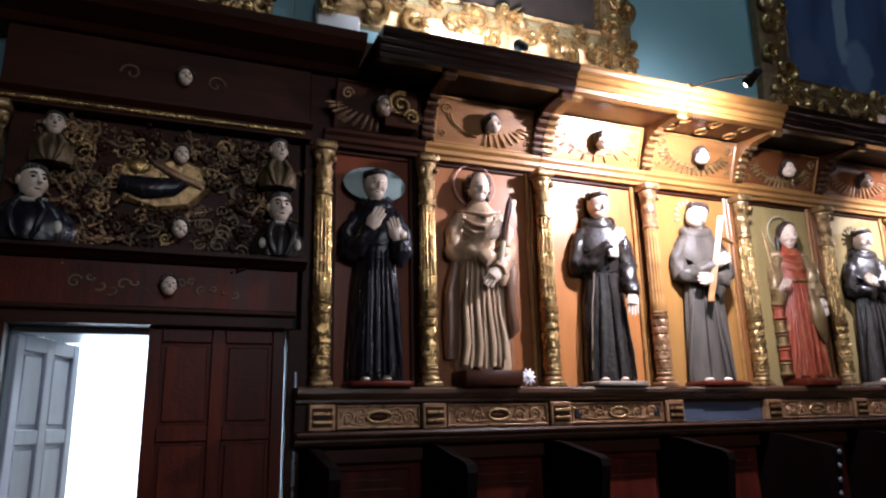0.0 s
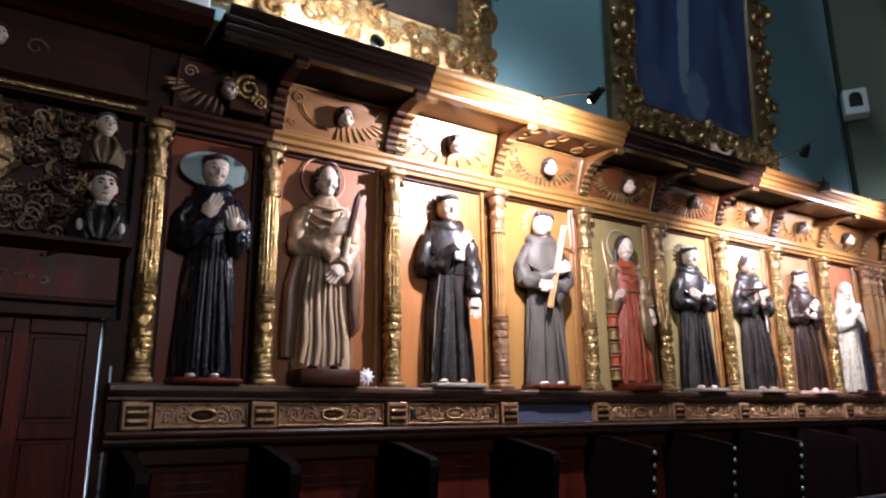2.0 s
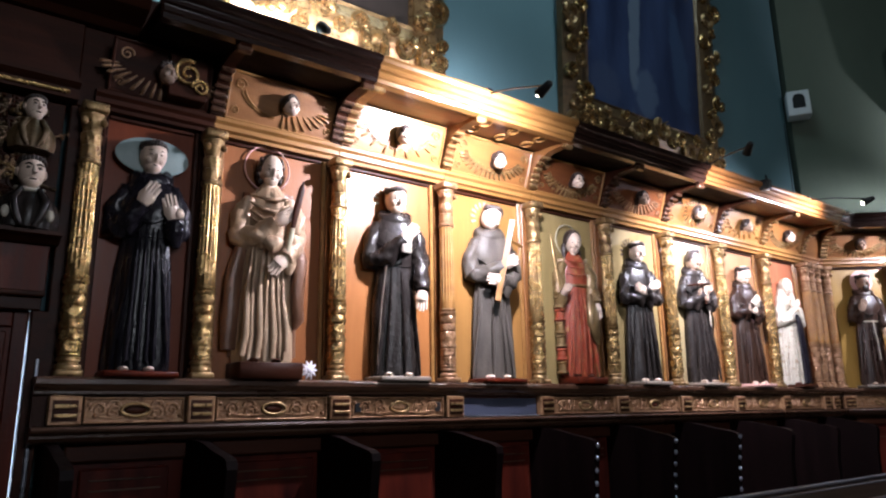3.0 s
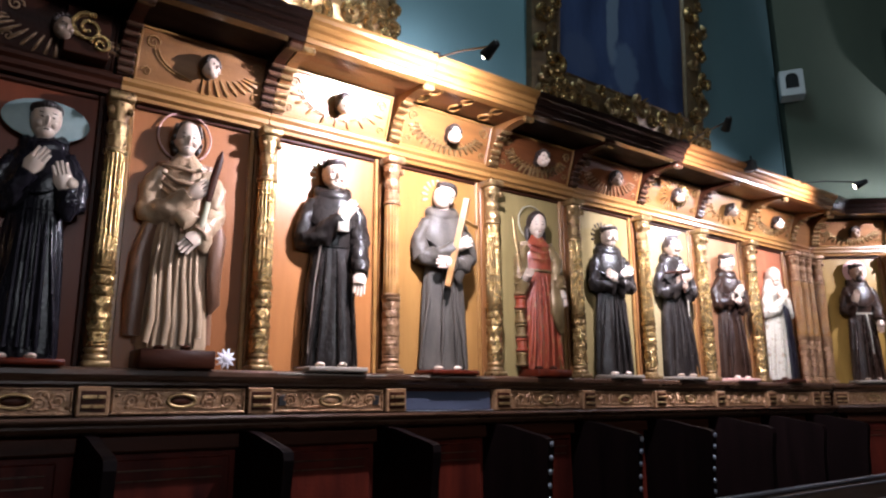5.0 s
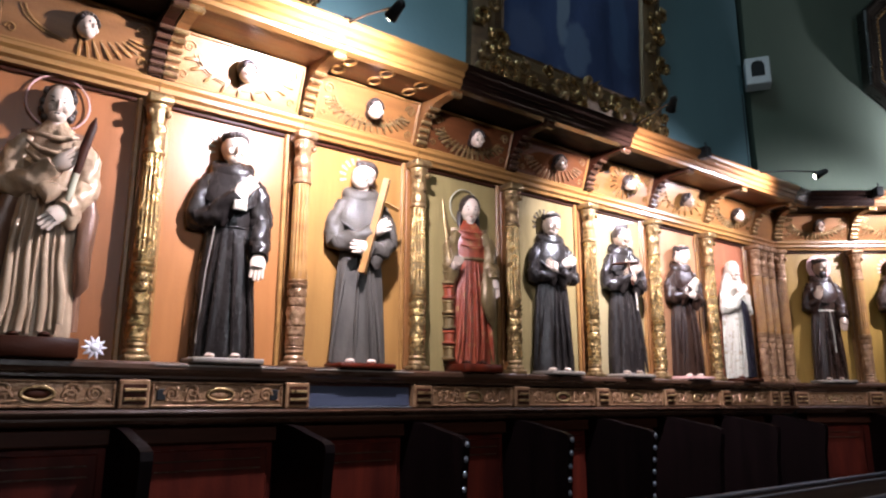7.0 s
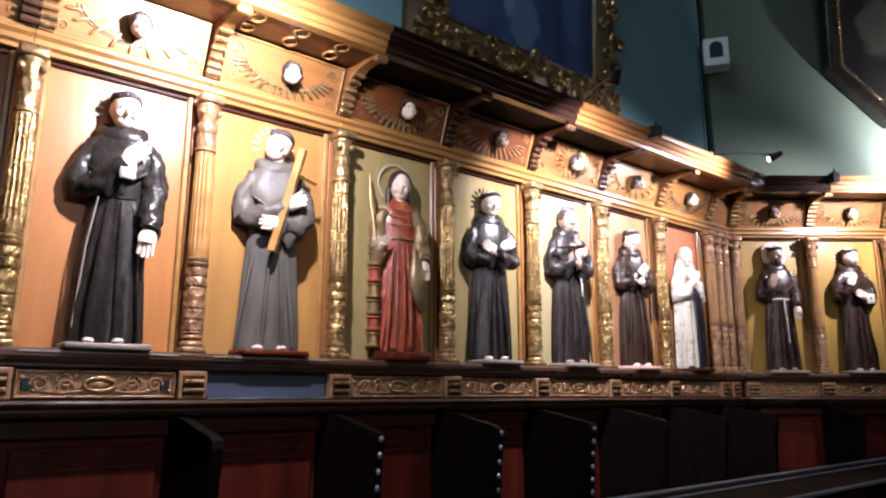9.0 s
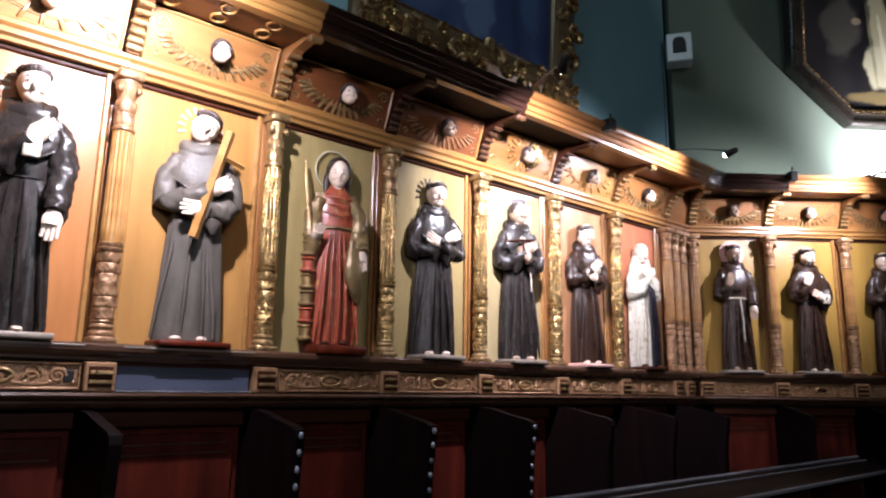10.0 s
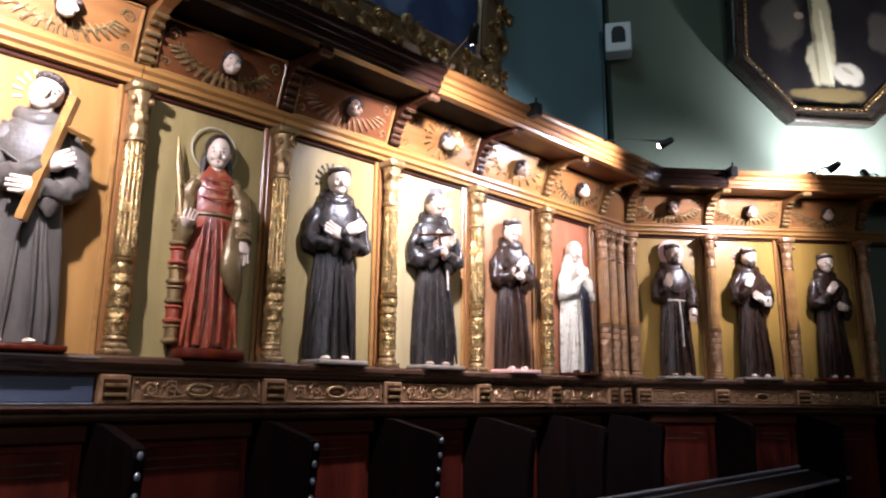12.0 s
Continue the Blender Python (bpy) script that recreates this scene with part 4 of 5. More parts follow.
        s.tube([P(0.098 * math.cos(t), -0.074 * math.sin(t), 0.565) for t in [math.pi * i / 16 for i in range(17)]], 0.006, 6, 0)
    if cord:
        pts = [P(0.108 * math.cos(t), -0.074 * math.sin(t), 0.565) for t in [math.pi * i / 16 for i in range(17)]]
        s.tube(pts, 0.008, 6, 4)
        s.tube([P(cord, -0.082, 0.56), P(cord + 0.01, -0.095, 0.40), P(cord + 0.014, -0.092, 0.22)], [0.007, 0.006, 0.008], 6, 4)
    if extras:
        extras(s, P, k)
    ob = new(name, s.mesh(name, mats, True))
    ob.matrix_world = m
    return tagged(ob, label, "statue", "niche statues")


def held_palm(s, P, k):
    s.tube([P(0.075, -0.16, 0.44), P(0.092, -0.16, 0.54), P(0.108, -0.158, 0.63)], [0.012, 0.014, 0.014], 8, 4, 0.5)
    s.tube([P(0.108, -0.158, 0.63), P(0.128, -0.155, 0.74), P(0.150, -0.15, 0.83), P(0.158, -0.148, 0.87)], [0.014, 0.020, 0.018, 0.003], 8, 7, 0.45)
    s.tube([P(-0.02, -0.13, 0.575), P(0.02, -0.145, 0.545), P(0.055, -0.135, 0.56)], [0.035, 0.052, 0.03], 14, 0, 0.6)       # pouch
    s.tube([P(0.112 * math.cos(t), -0.098 * math.sin(t), 0.562 + 0.012 * math.sin(2 * t)) for t in [math.pi * i / 16 for i in range(17)]], 0.009, 8, 0)
    # gathered cloth across the breast
    for z, d in ((0.80, 0.02), (0.765, 0.045), (0.725, 0.05), (0.69, 0.045)):
        s.tube([P(-0.10, -0.055, z), P(-0.04, -0.115, z - d), P(0.03, -0.118, z - d - 0.008), P(0.095, -0.06, z - 0.005)], [0.006, 0.012, 0.012, 0.006], 8, 0)
    # deep pleats of the tunic
    for x, a, low in ((-0.10, 0.54, 0.03), (-0.072, 0.55, 0.015), (-0.035, 0.55, 0.02), (-0.005, 0.53, 0.012), (0.03, 0.52, 0.02), (0.062, 0.50, 0.03), (0.09, 0.48, 0.05)):
        w = 0.6 + 0.8 * abs(math.sin(47 * x))
        s.tube([P(x * 0.8, -0.082, a), P(x * 0.95 - 0.006, -0.100, a - 0.2), P(x * 1.05 + 0.006 * w, -0.106, low + 0.10), P(x * 1.15, -0.104, low)], [0.004, 0.010 * w, 0.015 * w, 0.012 * w], 10, 0, 0.8)
    # cloak falling behind the lowered arm
    s.tube([P(0.14, -0.03, 0.62), P(0.165, -0.045, 0.48), P(0.158, -0.05, 0.34), P(0.168, -0.045, 0.20), P(0.15, -0.04, 0.16)], [0.03, 0.042, 0.036, 0.03, 0.008], 12, 5, 0.7, lambda u, a: 0.16 * math.sin(3 * a + 14 * u))
    s.tube([P(-0.13, -0.02, 0.56), P(-0.165, -0.03, 0.40), P(-0.17, -0.035, 0.22), P(-0.175, -0.03, 0.06)], [0.03, 0.045, 0.05, 0.04], 12, 5, 0.6, lambda u, a: 0.14 * math.sin(3 * a + 9 * u))


def diag_cross(s, P, k):
    a, b = Vector(P(-0.025, -0.175, 0.42)), Vector(P(0.105, -0.16, 0.90))
    s.tube([a, b], 0.026, 4, 4)
    u = (b - a).normalized()
    c = a + 0.76 * (b - a)
    w = Vector((u.z, 0.1, -u.x)).normalized()
    s.tube([c - w * 0.02, c + w * 0.13], 0.014, 4, 4)


def side_palm(s, P, k):
    s.tube([P(0.108 * math.cos(t), -0.085 * math.sin(t), 0.625) for t in [math.pi * i / 16 for i in range(17)]], 0.010, 6, 5)
    for z, d in ((0.80, 0.012), (0.76, 0.016), (0.71, 0.014)):       # gathered bodice
        s.tube([P(-0.085, -0.06, z), P(-0.03, -0.108, z - d), P(0.03, -0.108, z - d), P(0.085, -0.06, z)], [0.003, 0.0055, 0.0055, 0.003], 7, 0)
    s.tube([P(-0.15, -0.09, 0.50), P(-0.175, -0.085, 0.66), P(-0.20, -0.07, 0.86), P(-0.215, -0.06, 0.98)], [0.008, 0.015, 0.017, 0.003], 8, 4, 0.45)
    for j in range(6):       # small tower of drums and rings beside the figure
        z = 0.02 + 0.088 * j
        s.lathe([(0.030 * k, 0), (0.042 * k, 0.008), (0.042 * k, 0.018), (0.030 * k, 0.024), (0.030 * k, 0.070), (0.040 * k, 0.078), (0.034 * k, 0.088)], 12, (4, 0, 5)[j % 3], at=P(-0.165, -0.045, z), relief=lambda a, z: 0.07 * math.sin(6 * a))
    # gilded drape over the lowered arm, falling to a point
    s.tube([P(0.12, -0.06, 0.56), P(0.10, -0.115, 0.44), P(0.085, -0.135, 0.36), P(0.12, -0.11, 0.27), P(0.14, -0.09, 0.22)], [0.045, 0.058, 0.055, 0.04, 0.01], 16, 5, 0.55, lambda u, a: 0.12 * math.sin(4 * a + 9 * u))
    for x, low in ((-0.075, 0.03), (-0.035, 0.02), (0.01, 0.02), (0.045, 0.03)):
        s.tube([P(x * 0.7, -0.088, 0.60), P(x, -0.11, 0.40), P(x * 1.2, -0.118, 0.18), P(x * 1.3, -0.11, low)], [0.004, 0.010, 0.013, 0.009], 8, 0)


def side_cross(s, P, k):
    s.tube([P(-0.17, -0.155, 0.715), P(0.06, -0.165, 0.74)], 0.010, 4, 7)
    s.tube([P(-0.035, -0.165, 0.74), P(0.0, -0.165, 0.58)], [0.011, 0.011], 4, 7)
    s.tube([P(0.035, -0.13, 0.60), P(0.05, -0.125, 0.50), P(0.055, -0.12, 0.42)], [0.006, 0.006, 0.007], 6, 4)
    s.tube([P(-0.03, -0.12, 0.745), P(0.05, -0.13, 0.70)], [0.03, 0.03], 8, 4, 0.5)


def held_book(x, z, mm=4):
    def f(s, P, k):
        c = P(x, -0.155, z)
        s.box(c[0] - 0.035, c[0] + 0.035, c[1] - 0.012, c[1] + 0.012, c[2] - 0.045, c[2] + 0.045, mm, 0.004)
    return f


def book_and_rope(s, P, k):
    held_book(0.03, 0.665)(s, P, k)
    s.tube([P(-0.07, -0.09, 0.56), P(-0.098, -0.09, 0.36), P(-0.118, -0.085, 0.06)], [0.004, 0.005, 0.006], 6, 3)


def dark_front(s, P, k):
    s.tube([P(0.028, -0.10, 0.76), P(0.030, -0.135, 0.62), P(0.036, -0.15, 0.45), P(0.042, -0.155, 0.25), P(0.045, -0.155, 0.01)], [0.025, 0.050, 0.056, 0.062, 0.064], 14, 4, 0.35)


def small_pale(s, P, k):
    s.ball(P(0.135, -0.12, 0.665), (0.03, 0.024, 0.028), 1, 10, 8)
    for x in (-0.035, 0.0, 0.028, 0.05):
        s.tube([P(x, -0.084, 0.60), P(x * 1.2, -0.105, 0.35), P(x * 1.4, -0.112, 0.04)], [0.005, 0.010, 0.012], 7, 0)


def mid(i):
    wall, a, b, key = BAYS[i]
    return wall, (a + b) / 2


def place(i, dx=0.0):
    wall, s = mid(i)
    return at(wall, s + dx, Z_LEDGE, 0)


figure("statue", place(0, 0.0), "dark blue-black robed carved figure with a pale teal halo", 1.17, "black_robe", (-0.035, -0.13, 0.70), (0.115, -0.12, 0.64),
       hair="tonsure", halo=("disc", "pale_teal", 1.35, 0.75), seed=3, extras=small_pale, base="mahogany", accent="white_robe", turn=0, slim=0.86)
figure("statue", place(1, -0.045), "tan gilded carved figure in a belted tunic holding a dark palm", 1.215, "tan_robe", (0.025, -0.14, 0.655), (0.075, -0.15, 0.485), hair="curls", base="dark", accent="paint_pale",
       halo=("ring", "rose"), hood=False, cape=False, seed=5, extras=held_palm, base_h=0.085, mantle="cloak", folds=13, turn=-8, pleat=0.06)
figure("statue", place(2, 0.01), "charcoal habit carved friar with one pale palm hanging at the side", 1.195, "charcoal_robe", (0.02, -0.14, 0.70), (0.135, -0.115, 0.44), halo=("rays", "paint_pale"), seed=7, base="base_pale", turn=-6, cord=None,
       extras=book_and_rope, folds=7)
figure("statue", place(3, 0.0), "grey habit carved friar with bowed head clasping a wooden cross", 1.20, "grey_robe", (0.03, -0.15, 0.63), (0.02, -0.155, 0.545), halo=("rays", "rose"), seed=9, base="mahogany", accent="wood_gold",
       turn=-4, tilt=24, extras=diag_cross, lean=0.0, folds=7)
figure("statue", place(4, 0.03), "red gowned carved figure with gilded palm, tower and ring halo", 1.12, "red_robe", (-0.145, -0.10, 0.55), (0.145, -0.10, 0.50), hair="long", halo=("ring", "paint_pale"), hood=False, cape=False,
       seed=11, base="mahogany", accent="gold_dull", extras=side_palm, mantle="olive_cloth", base_h=0.05, slim=0.88, folds=9, turn=-28, sleeve=5)
figure("statue", place(5, 0.0), "black habit carved friar with folded arms and a rayed crown", 1.15, "charcoal_robe", (0.03, -0.135, 0.645), (-0.005, -0.14, 0.62), halo=("rays", "hair"), seed=13, base="base_pale", turn=-18, folds=10, skin="skin")
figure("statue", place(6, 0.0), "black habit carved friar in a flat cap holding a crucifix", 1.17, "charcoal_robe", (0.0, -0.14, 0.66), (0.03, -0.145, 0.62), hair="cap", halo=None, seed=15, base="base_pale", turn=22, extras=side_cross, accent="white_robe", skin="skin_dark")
figure("statue", place(7, 0.0), "dark brown habit carved friar holding a pale book", 1.12, "brown_robe", (-0.01, -0.14, 0.66), (0.03, -0.145, 0.60), seed=17, base="rose", turn=2, extras=held_book(0.03, 0.68), slim=0.9)
figure("statue", place(8, 0.0), "white mantled carved figure over a dark gown with joined palms", 1.06, "white_robe", (0.0, -0.13, 0.72), (0.012, -0.13, 0.72), hair="veil", mantle="white_robe", extras=dark_front, hood=False, cape=False, seed=19, base="dark", slim=0.86, turn=-28, accent="black_robe")
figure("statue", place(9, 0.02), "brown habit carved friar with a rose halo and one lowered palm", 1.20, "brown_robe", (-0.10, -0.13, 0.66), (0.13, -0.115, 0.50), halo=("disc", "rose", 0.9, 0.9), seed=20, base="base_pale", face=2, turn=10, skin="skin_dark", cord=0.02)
figure("statue", place(10, 0.0), "brown habit carved friar holding an open book", 1.18, "brown_robe", (-0.075, -0.13, 0.69), (0.06, -0.14, 0.585), halo=("rays", "rose"), seed=22, base="base_pale", face=2, turn=14, extras=held_book(0.085, 0.575), skin="skin")
figure("statue", place(11, 0.0), "brown habit carved friar raising one palm to the chest", 1.15, "brown_robe", (-0.05, -0.14, 0.67), (0.105, -0.13, 0.55), seed=25, base="mahogany", face=2, turn=-8, skin="skin")

# white star ornament beside the second figure
st = Shape()
for j in range(10):
    a = 2 * math.pi * j / 10
    st.tube([(0, 0, 0), (0.025 * math.cos(a), -0.006, 0.025 * math.sin(a)), (0.052 * math.cos(a), 0.0, 0.052 * math.sin(a))], [0.012, 0.012, 0.002], 6)
st.ball((0, -0.008, 0), (0.022, 0.016, 0.022), n=10, k=7)
solid("star_ornament", st, M["star"], pose(1.738, 3.335, 1.734), "white glassy star ornament leaning on the ledge", "ornament", smooth=True)

# ---- doorway and carved portal ----
lin = Shape().box(DOOR_L - 0.10, DOOR_R + 0.03, -0.03, 0.118, DOOR_TOP, 2.03)
solid("door_lintel", lin, M["dark"], WALL_A, "dark wooden lintel over the doorway", "lintel", kind="structure")
solid("door_jamb", Shape().box(DOOR_L - 0.16, DOOR_L, -0.03, 0.118, 0, DOOR_TOP - 0.002), M["dark"], WALL_A, "dark wooden door jamb", "door jamb", kind="structure")
solid("door_jamb", Shape().box(DOOR_R, 0.50, -0.03, 0.118, 0, DOOR_TOP - 0.002), M["dark"], WALL_A, "dark wooden door jamb", "door jamb", kind="structure")
# Reveal and open leaf share a pale blue that carries the daylight.
solid("door_reveal", Shape().box(DOOR_L, DOOR_R, 0.125, 0.56, DOOR_TOP - 0.03, DOOR_TOP - 0.001), M["door_blue"], WALL_A, "pale reveal over the doorway with blue daylight in its colour", "reveal", kind="structure")


def door_leaf(name, m, width, mm, label, gap=0.035):
    e = thing(name, m, label, "door", "door leaves", "structure")
    z1 = DOOR_TOP - gap
    part("leaf", Shape().box(0, width, 0.0, 0.025, 0.02, z1), mm, e)
    for x, ww in ((0.0, 0.06), (width / 2 - 0.032, 0.064), (width - 0.06, 0.06)):
        part("stile", Shape().box(x, x + ww, -0.022, -0.0005, 0.02, z1), mm, e)
    rows = [0.02, 0.50, 0.98, 1.44, z1 - 0.07]
    for k, z in enumerate(rows):
        for x0, x1 in ((0.0605, width / 2 - 0.0325), (width / 2 + 0.0325, width - 0.0605)):
            part("rail", Shape().box(x0, x1, -0.021, -0.0005, z, z + 0.07), mm, e)
            if k < 4:
                part("panel", Shape().box(x0 + 0.018, x1 - 0.018, -0.014, -0.0005, z + 0.09, rows[k + 1] - 0.02, bevel=0.012), mm, e)
    return e


door_leaf("door_1", at(WALL_A, -0.215, 0, 0.05), 0.64, M["mahogany"], "closed red-brown panelled door leaf", 0.002)
door_leaf("door_2", WALL_A @ pose(DOOR_L + 0.015, 0.14, 0, 0, 0, 68), 0.56, M["door_blue"], "open panelled door leaf with blue daylight in its colour")
# Silvery strips shaped as the door-light highlight along the jamb edge.
solid("edge_strip", Shape().box(0.0, 0.018, -0.012, 0.0, 0.3, 1.57, bevel=0.004), M["silver"], at(WALL_A, 0.462, 0, -0.035), "thin bright strip in place of the highlight on the door jamb edge", "metal strip")
solid("edge_strip", Shape().box(0.0, 0.014, -0.012, 0.0, 1.61, 1.76, bevel=0.004), M["silver"], at(WALL_A, 0.464, 0, -0.035), "short bright strip in place of the highlight on the door jamb edge", "metal strip")

PC = -0.19                # middle of the portal
portal = thing("portal", at(WALL_A, PC), "dark carved wooden portal with gilded relief over the door", "portal")
p = part("lintel_panel", Shape().box(-0.70, 0.66, -0.03, 0.10, 2.035, 2.27), M["mahogany"], portal, "red mahogany board with small carved flowers")
part("moulding", Shape().box(-0.70, 0.66, -0.05, -0.031, 2.035, 2.06, bevel=0.008), M["dark"], p)
rl = random.Random(12)
for fx in (-1, 1):
    for j in range(6):
        o = scroll(Shape(), fx * (0.10 + 0.05 * j + rl.uniform(-0.01, 0.01)), -0.034, 2.16 + rl.uniform(-0.045, 0.045) * (1 - j / 12), rl.uniform(0.014, 0.034), rl.uniform(0.6, 1.3), fx * rl.choice((-1, 1)), thick=rl.uniform(0.004, 0.007), start=rl.uniform(0, 6))
        part("scroll", o, M["frame_dark"], p, smooth=True)
solid("portal_shelf", Shape().run([(0.10, 2.272), (-0.06, 2.272), (-0.10, 2.29), (-0.14, 2.30), (-0.14, 2.318), (0.10, 2.318)], -0.92, 0.50), M["dark"], WALL_A, "dark shelf under the carved relief", "shelf", kind="structure")


def carved_bust(m, size, robe, label, turn, width=1.0, collar=True):
    """A head and draped shoulders: robe, flesh, hair, linen and dark eyes in one mesh."""
    s = Shape()
    rings = []
    for z, a, b in ((0.0, 0.105, 0.06), (0.04, 0.112, 0.066), (0.075, 0.106, 0.064), (0.105, 0.088, 0.056), (0.13, 0.056, 0.046), (0.15, 0.034, 0.034), (0.17, 0.030, 0.030)):
        rings.append([(width * a * math.cos(t) * (1 + 0.05 * math.sin(9 * t)), -b * math.sin(t) * (1 + 0.07 * math.sin(9 * t + 6 * z)), z) for t in [2 * math.pi * i / 40 for i in range(40)]])
    s.loft(rings, 0)
    for fx in (-1, 1):
        s.tube([(fx * 0.028, -0.046, 0.135), (fx * 0.05, -0.068, 0.09), (fx * 0.035, -0.07, 0.03), (fx * 0.02, -0.068, 0.002)], [0.012, 0.015, 0.012, 0.008], 8, 0)
    t = Matrix.Rotation(radians(turn), 3, "Z")
    c = Vector((0, -0.012, 0.205))

    def on(x, y, z):
        return tuple(c + t @ Vector((x, y, z)))
    s.ball(on(0, 0, 0), (0.043, 0.048, 0.058), 1, 20, 14, t)
    s.ball(on(0, -0.012, -0.036), (0.029, 0.032, 0.028), 1, 14, 9, t)
    s.tube([on(0, -0.042, 0.016), on(0, -0.054, 0.0), on(0, -0.060, -0.011), on(0, -0.046, -0.017)], [0.005, 0.007, 0.010, 0.006], 8, 1)
    s.ball(on(0, -0.043, -0.033), (0.013, 0.006, 0.0035), 4, 8, 5, t)
    for fx in (-1, 1):
        s.ball(on(fx * 0.017, -0.0425, 0.006), (0.0085, 0.005, 0.0050), 4, 8, 5, t)
        s.tube([on(fx * 0.007, -0.047, 0.017), on(fx * 0.018, -0.046, 0.021), on(fx * 0.029, -0.038, 0.016)], [0.003, 0.004, 0.002], 6, 2)
        s.ball(on(fx * 0.044, 0.004, -0.002), (0.007, 0.012, 0.017), 1, 8, 6, t)
    s.ball(on(0, 0.016, 0.014), (0.047, 0.042, 0.054), 2, 16, 10, t)
    for j in range(22):
        a = 2 * math.pi * j / 22
        s.ball(on(0.039 * math.cos(a), 0.039 * math.sin(a) + 0.008, 0.034 - 0.012 * math.sin(a)), (0.009, 0.008, 0.013), 2, 8, 6, t)
    if collar:
        n = 24
        s.tube([(0.042 * math.cos(2 * math.pi * i / n), -0.006 - 0.042 * math.sin(2 * math.pi * i / n), 0.146 - 0.012 * math.sin(2 * math.pi * i / n)) for i in range(n + 1)], 0.008, 8, 3)
        for fx in (-1, 1):
            s.ball((fx * 0.075 * width, -0.058, 0.045), (0.013, 0.008, 0.022), 3, 8, 6)
    ob = new("carved_bust", s.mesh("carved_bust", [M[robe], M["skin"], M["hair"], M["white_robe"], M["hair"]], True))
    ob.matrix_world = m @ Matrix.Scale(size, 4)
    return tagged(ob, label, "bust", "portal busts")


rel = part("relief_board", Shape().box(-0.70, 0.66, -0.01, 0.10, 0.0, 0.655), M["dark"], portal, "dark board with gilded scrolling foliage round a shield")
rel.location = (0, 0, 2.32)
rnd = random.Random(4)
made = 0
while made < 290:
    x, z = rnd.uniform(-0.55, 0.56), rnd.uniform(0.03, 0.62)
    if abs(x + 0.02) < 0.19 and abs(z - 0.36) < 0.12:
        continue
    o = Shape()
    sz = rnd.uniform(0.014, 0.046)
    if made % 4 == 3:
        # a bending stem with leaves
        a0, bend = rnd.uniform(0, 6.28), rnd.uniform(-1.6, 1.6)
        pts = [(0.0, 0.0, 0.0)]
        for i in range(7):
            a = a0 + bend * i / 6
            pts.append((pts[-1][0] + 0.020 * math.cos(a), -0.012 * math.sin(i * 0.5), pts[-1][2] + 0.020 * math.sin(a)))
        o.tube(pts, [0.004, 0.005, 0.006, 0.006, 0.006, 0.005, 0.004, 0.002], 6, 0)
        for i in range(1, 8):
            o.ball((pts[i][0] + rnd.uniform(-0.014, 0.014), -0.008, pts[i][2] + rnd.uniform(-0.014, 0.014)), (rnd.uniform(0.006, 0.013), 0.007, rnd.uniform(0.005, 0.012)), 0, 7, 4)
    else:
        scroll(o, 0, 0, 0, sz, rnd.uniform(0.7, 1.5) * rnd.choice((-1, 1)), rnd.choice((-1, 1)), thick=rnd.uniform(0.005, 0.009), start=rnd.uniform(0, 6.28))
        for i in range(4):
            a = rnd.uniform(0, 6.28)
            o.ball((1.2 * sz * math.cos(a), -0.006, 1.2 * sz * math.sin(a)), (rnd.uniform(0.006, 0.013), 0.009, rnd.uniform(0.006, 0.012)), 0, 7, 4)
    q = part("scroll", o, M[("gold_red", "frame_dark", "dark", "frame_dark", "gold_dull", "dark", "frame_dark")[made % 7]], rel, smooth=True)
    q.location = (x, -0.014 - 0.030 * rnd.random(), z)
    made += 1
sd = Shape()
sd.loft([[(x * f - 0.02, y, 0.36 + z * f) for x, z in ((-0.22, 0.02), (-0.18, 0.12), (-0.05, 0.09), (0.06, 0.14), (0.20, 0.10), (0.23, -0.02), (0.14, -0.12), (-0.02, -0.15), (-0.16, -0.11))] for y, f in ((-0.012, 1.0), (-0.03, 1.0), (-0.045, 0.86))])
part("shield", sd, M["gold_dull"], rel, "dull gilded shield field")
part("shield_arm", Shape().tube([(-0.21, -0.055, 0.335), (-0.10, -0.065, 0.315), (0.03, -0.068, 0.33), (0.09, -0.06, 0.36)], [0.04, 0.055, 0.045, 0.02], 10, 0, 0.5), M["black_robe"], rel, "dark crossed sleeve on the shield", True)
part("shield_arm", Shape().tube([(-0.06, -0.058, 0.45), (0.03, -0.064, 0.40), (0.17, -0.056, 0.345)], [0.016, 0.02, 0.016], 8, 0, 0.6), M["gold_red"], rel, "brown crossed arm on the shield", True)
part("shield_crest", Shape().ball((-0.13, -0.04, 0.43), (0.06, 0.022, 0.045), 0, 14, 9), M["gold"], rel, "bright gilded boss", True)
for x, z, size, robe, lab, tn, wd, col in ((-0.56, 2.320, 1.36, "black_robe", "dark carved bust with a pale face on the portal shelf", 32, 1.25, True),
                                         (0.545, 2.320, 1.28, "charcoal_robe", "carved bust in grey habit on the portal shelf", 4, 0.9, True),
                                         (-0.50, 2.70, 0.95, "frame_dark", "small carved bust among gilded foliage", 8, 0.85, False),
                                         (0.53, 2.69, 1.0, "frame_dark", "small carved bust among gilded foliage", 14, 0.85, False)):
    carved_bust(at(WALL_A, PC + x, z, -0.085), size, robe, lab, tn, wd, col)
for x, z, tn in ((0.045, 2.16, 12), (0.075, 2.44, 10), (0.06, 2.82, 8), (0.05, 3.24, 10)):
    hd = new("cherub", cherub_head(True, tn))
    hd.matrix_world = at(WALL_A, PC + x, z, -0.075)
    tagged(hd, "small painted carved cherub face on the portal", "cherub", "cherubs")
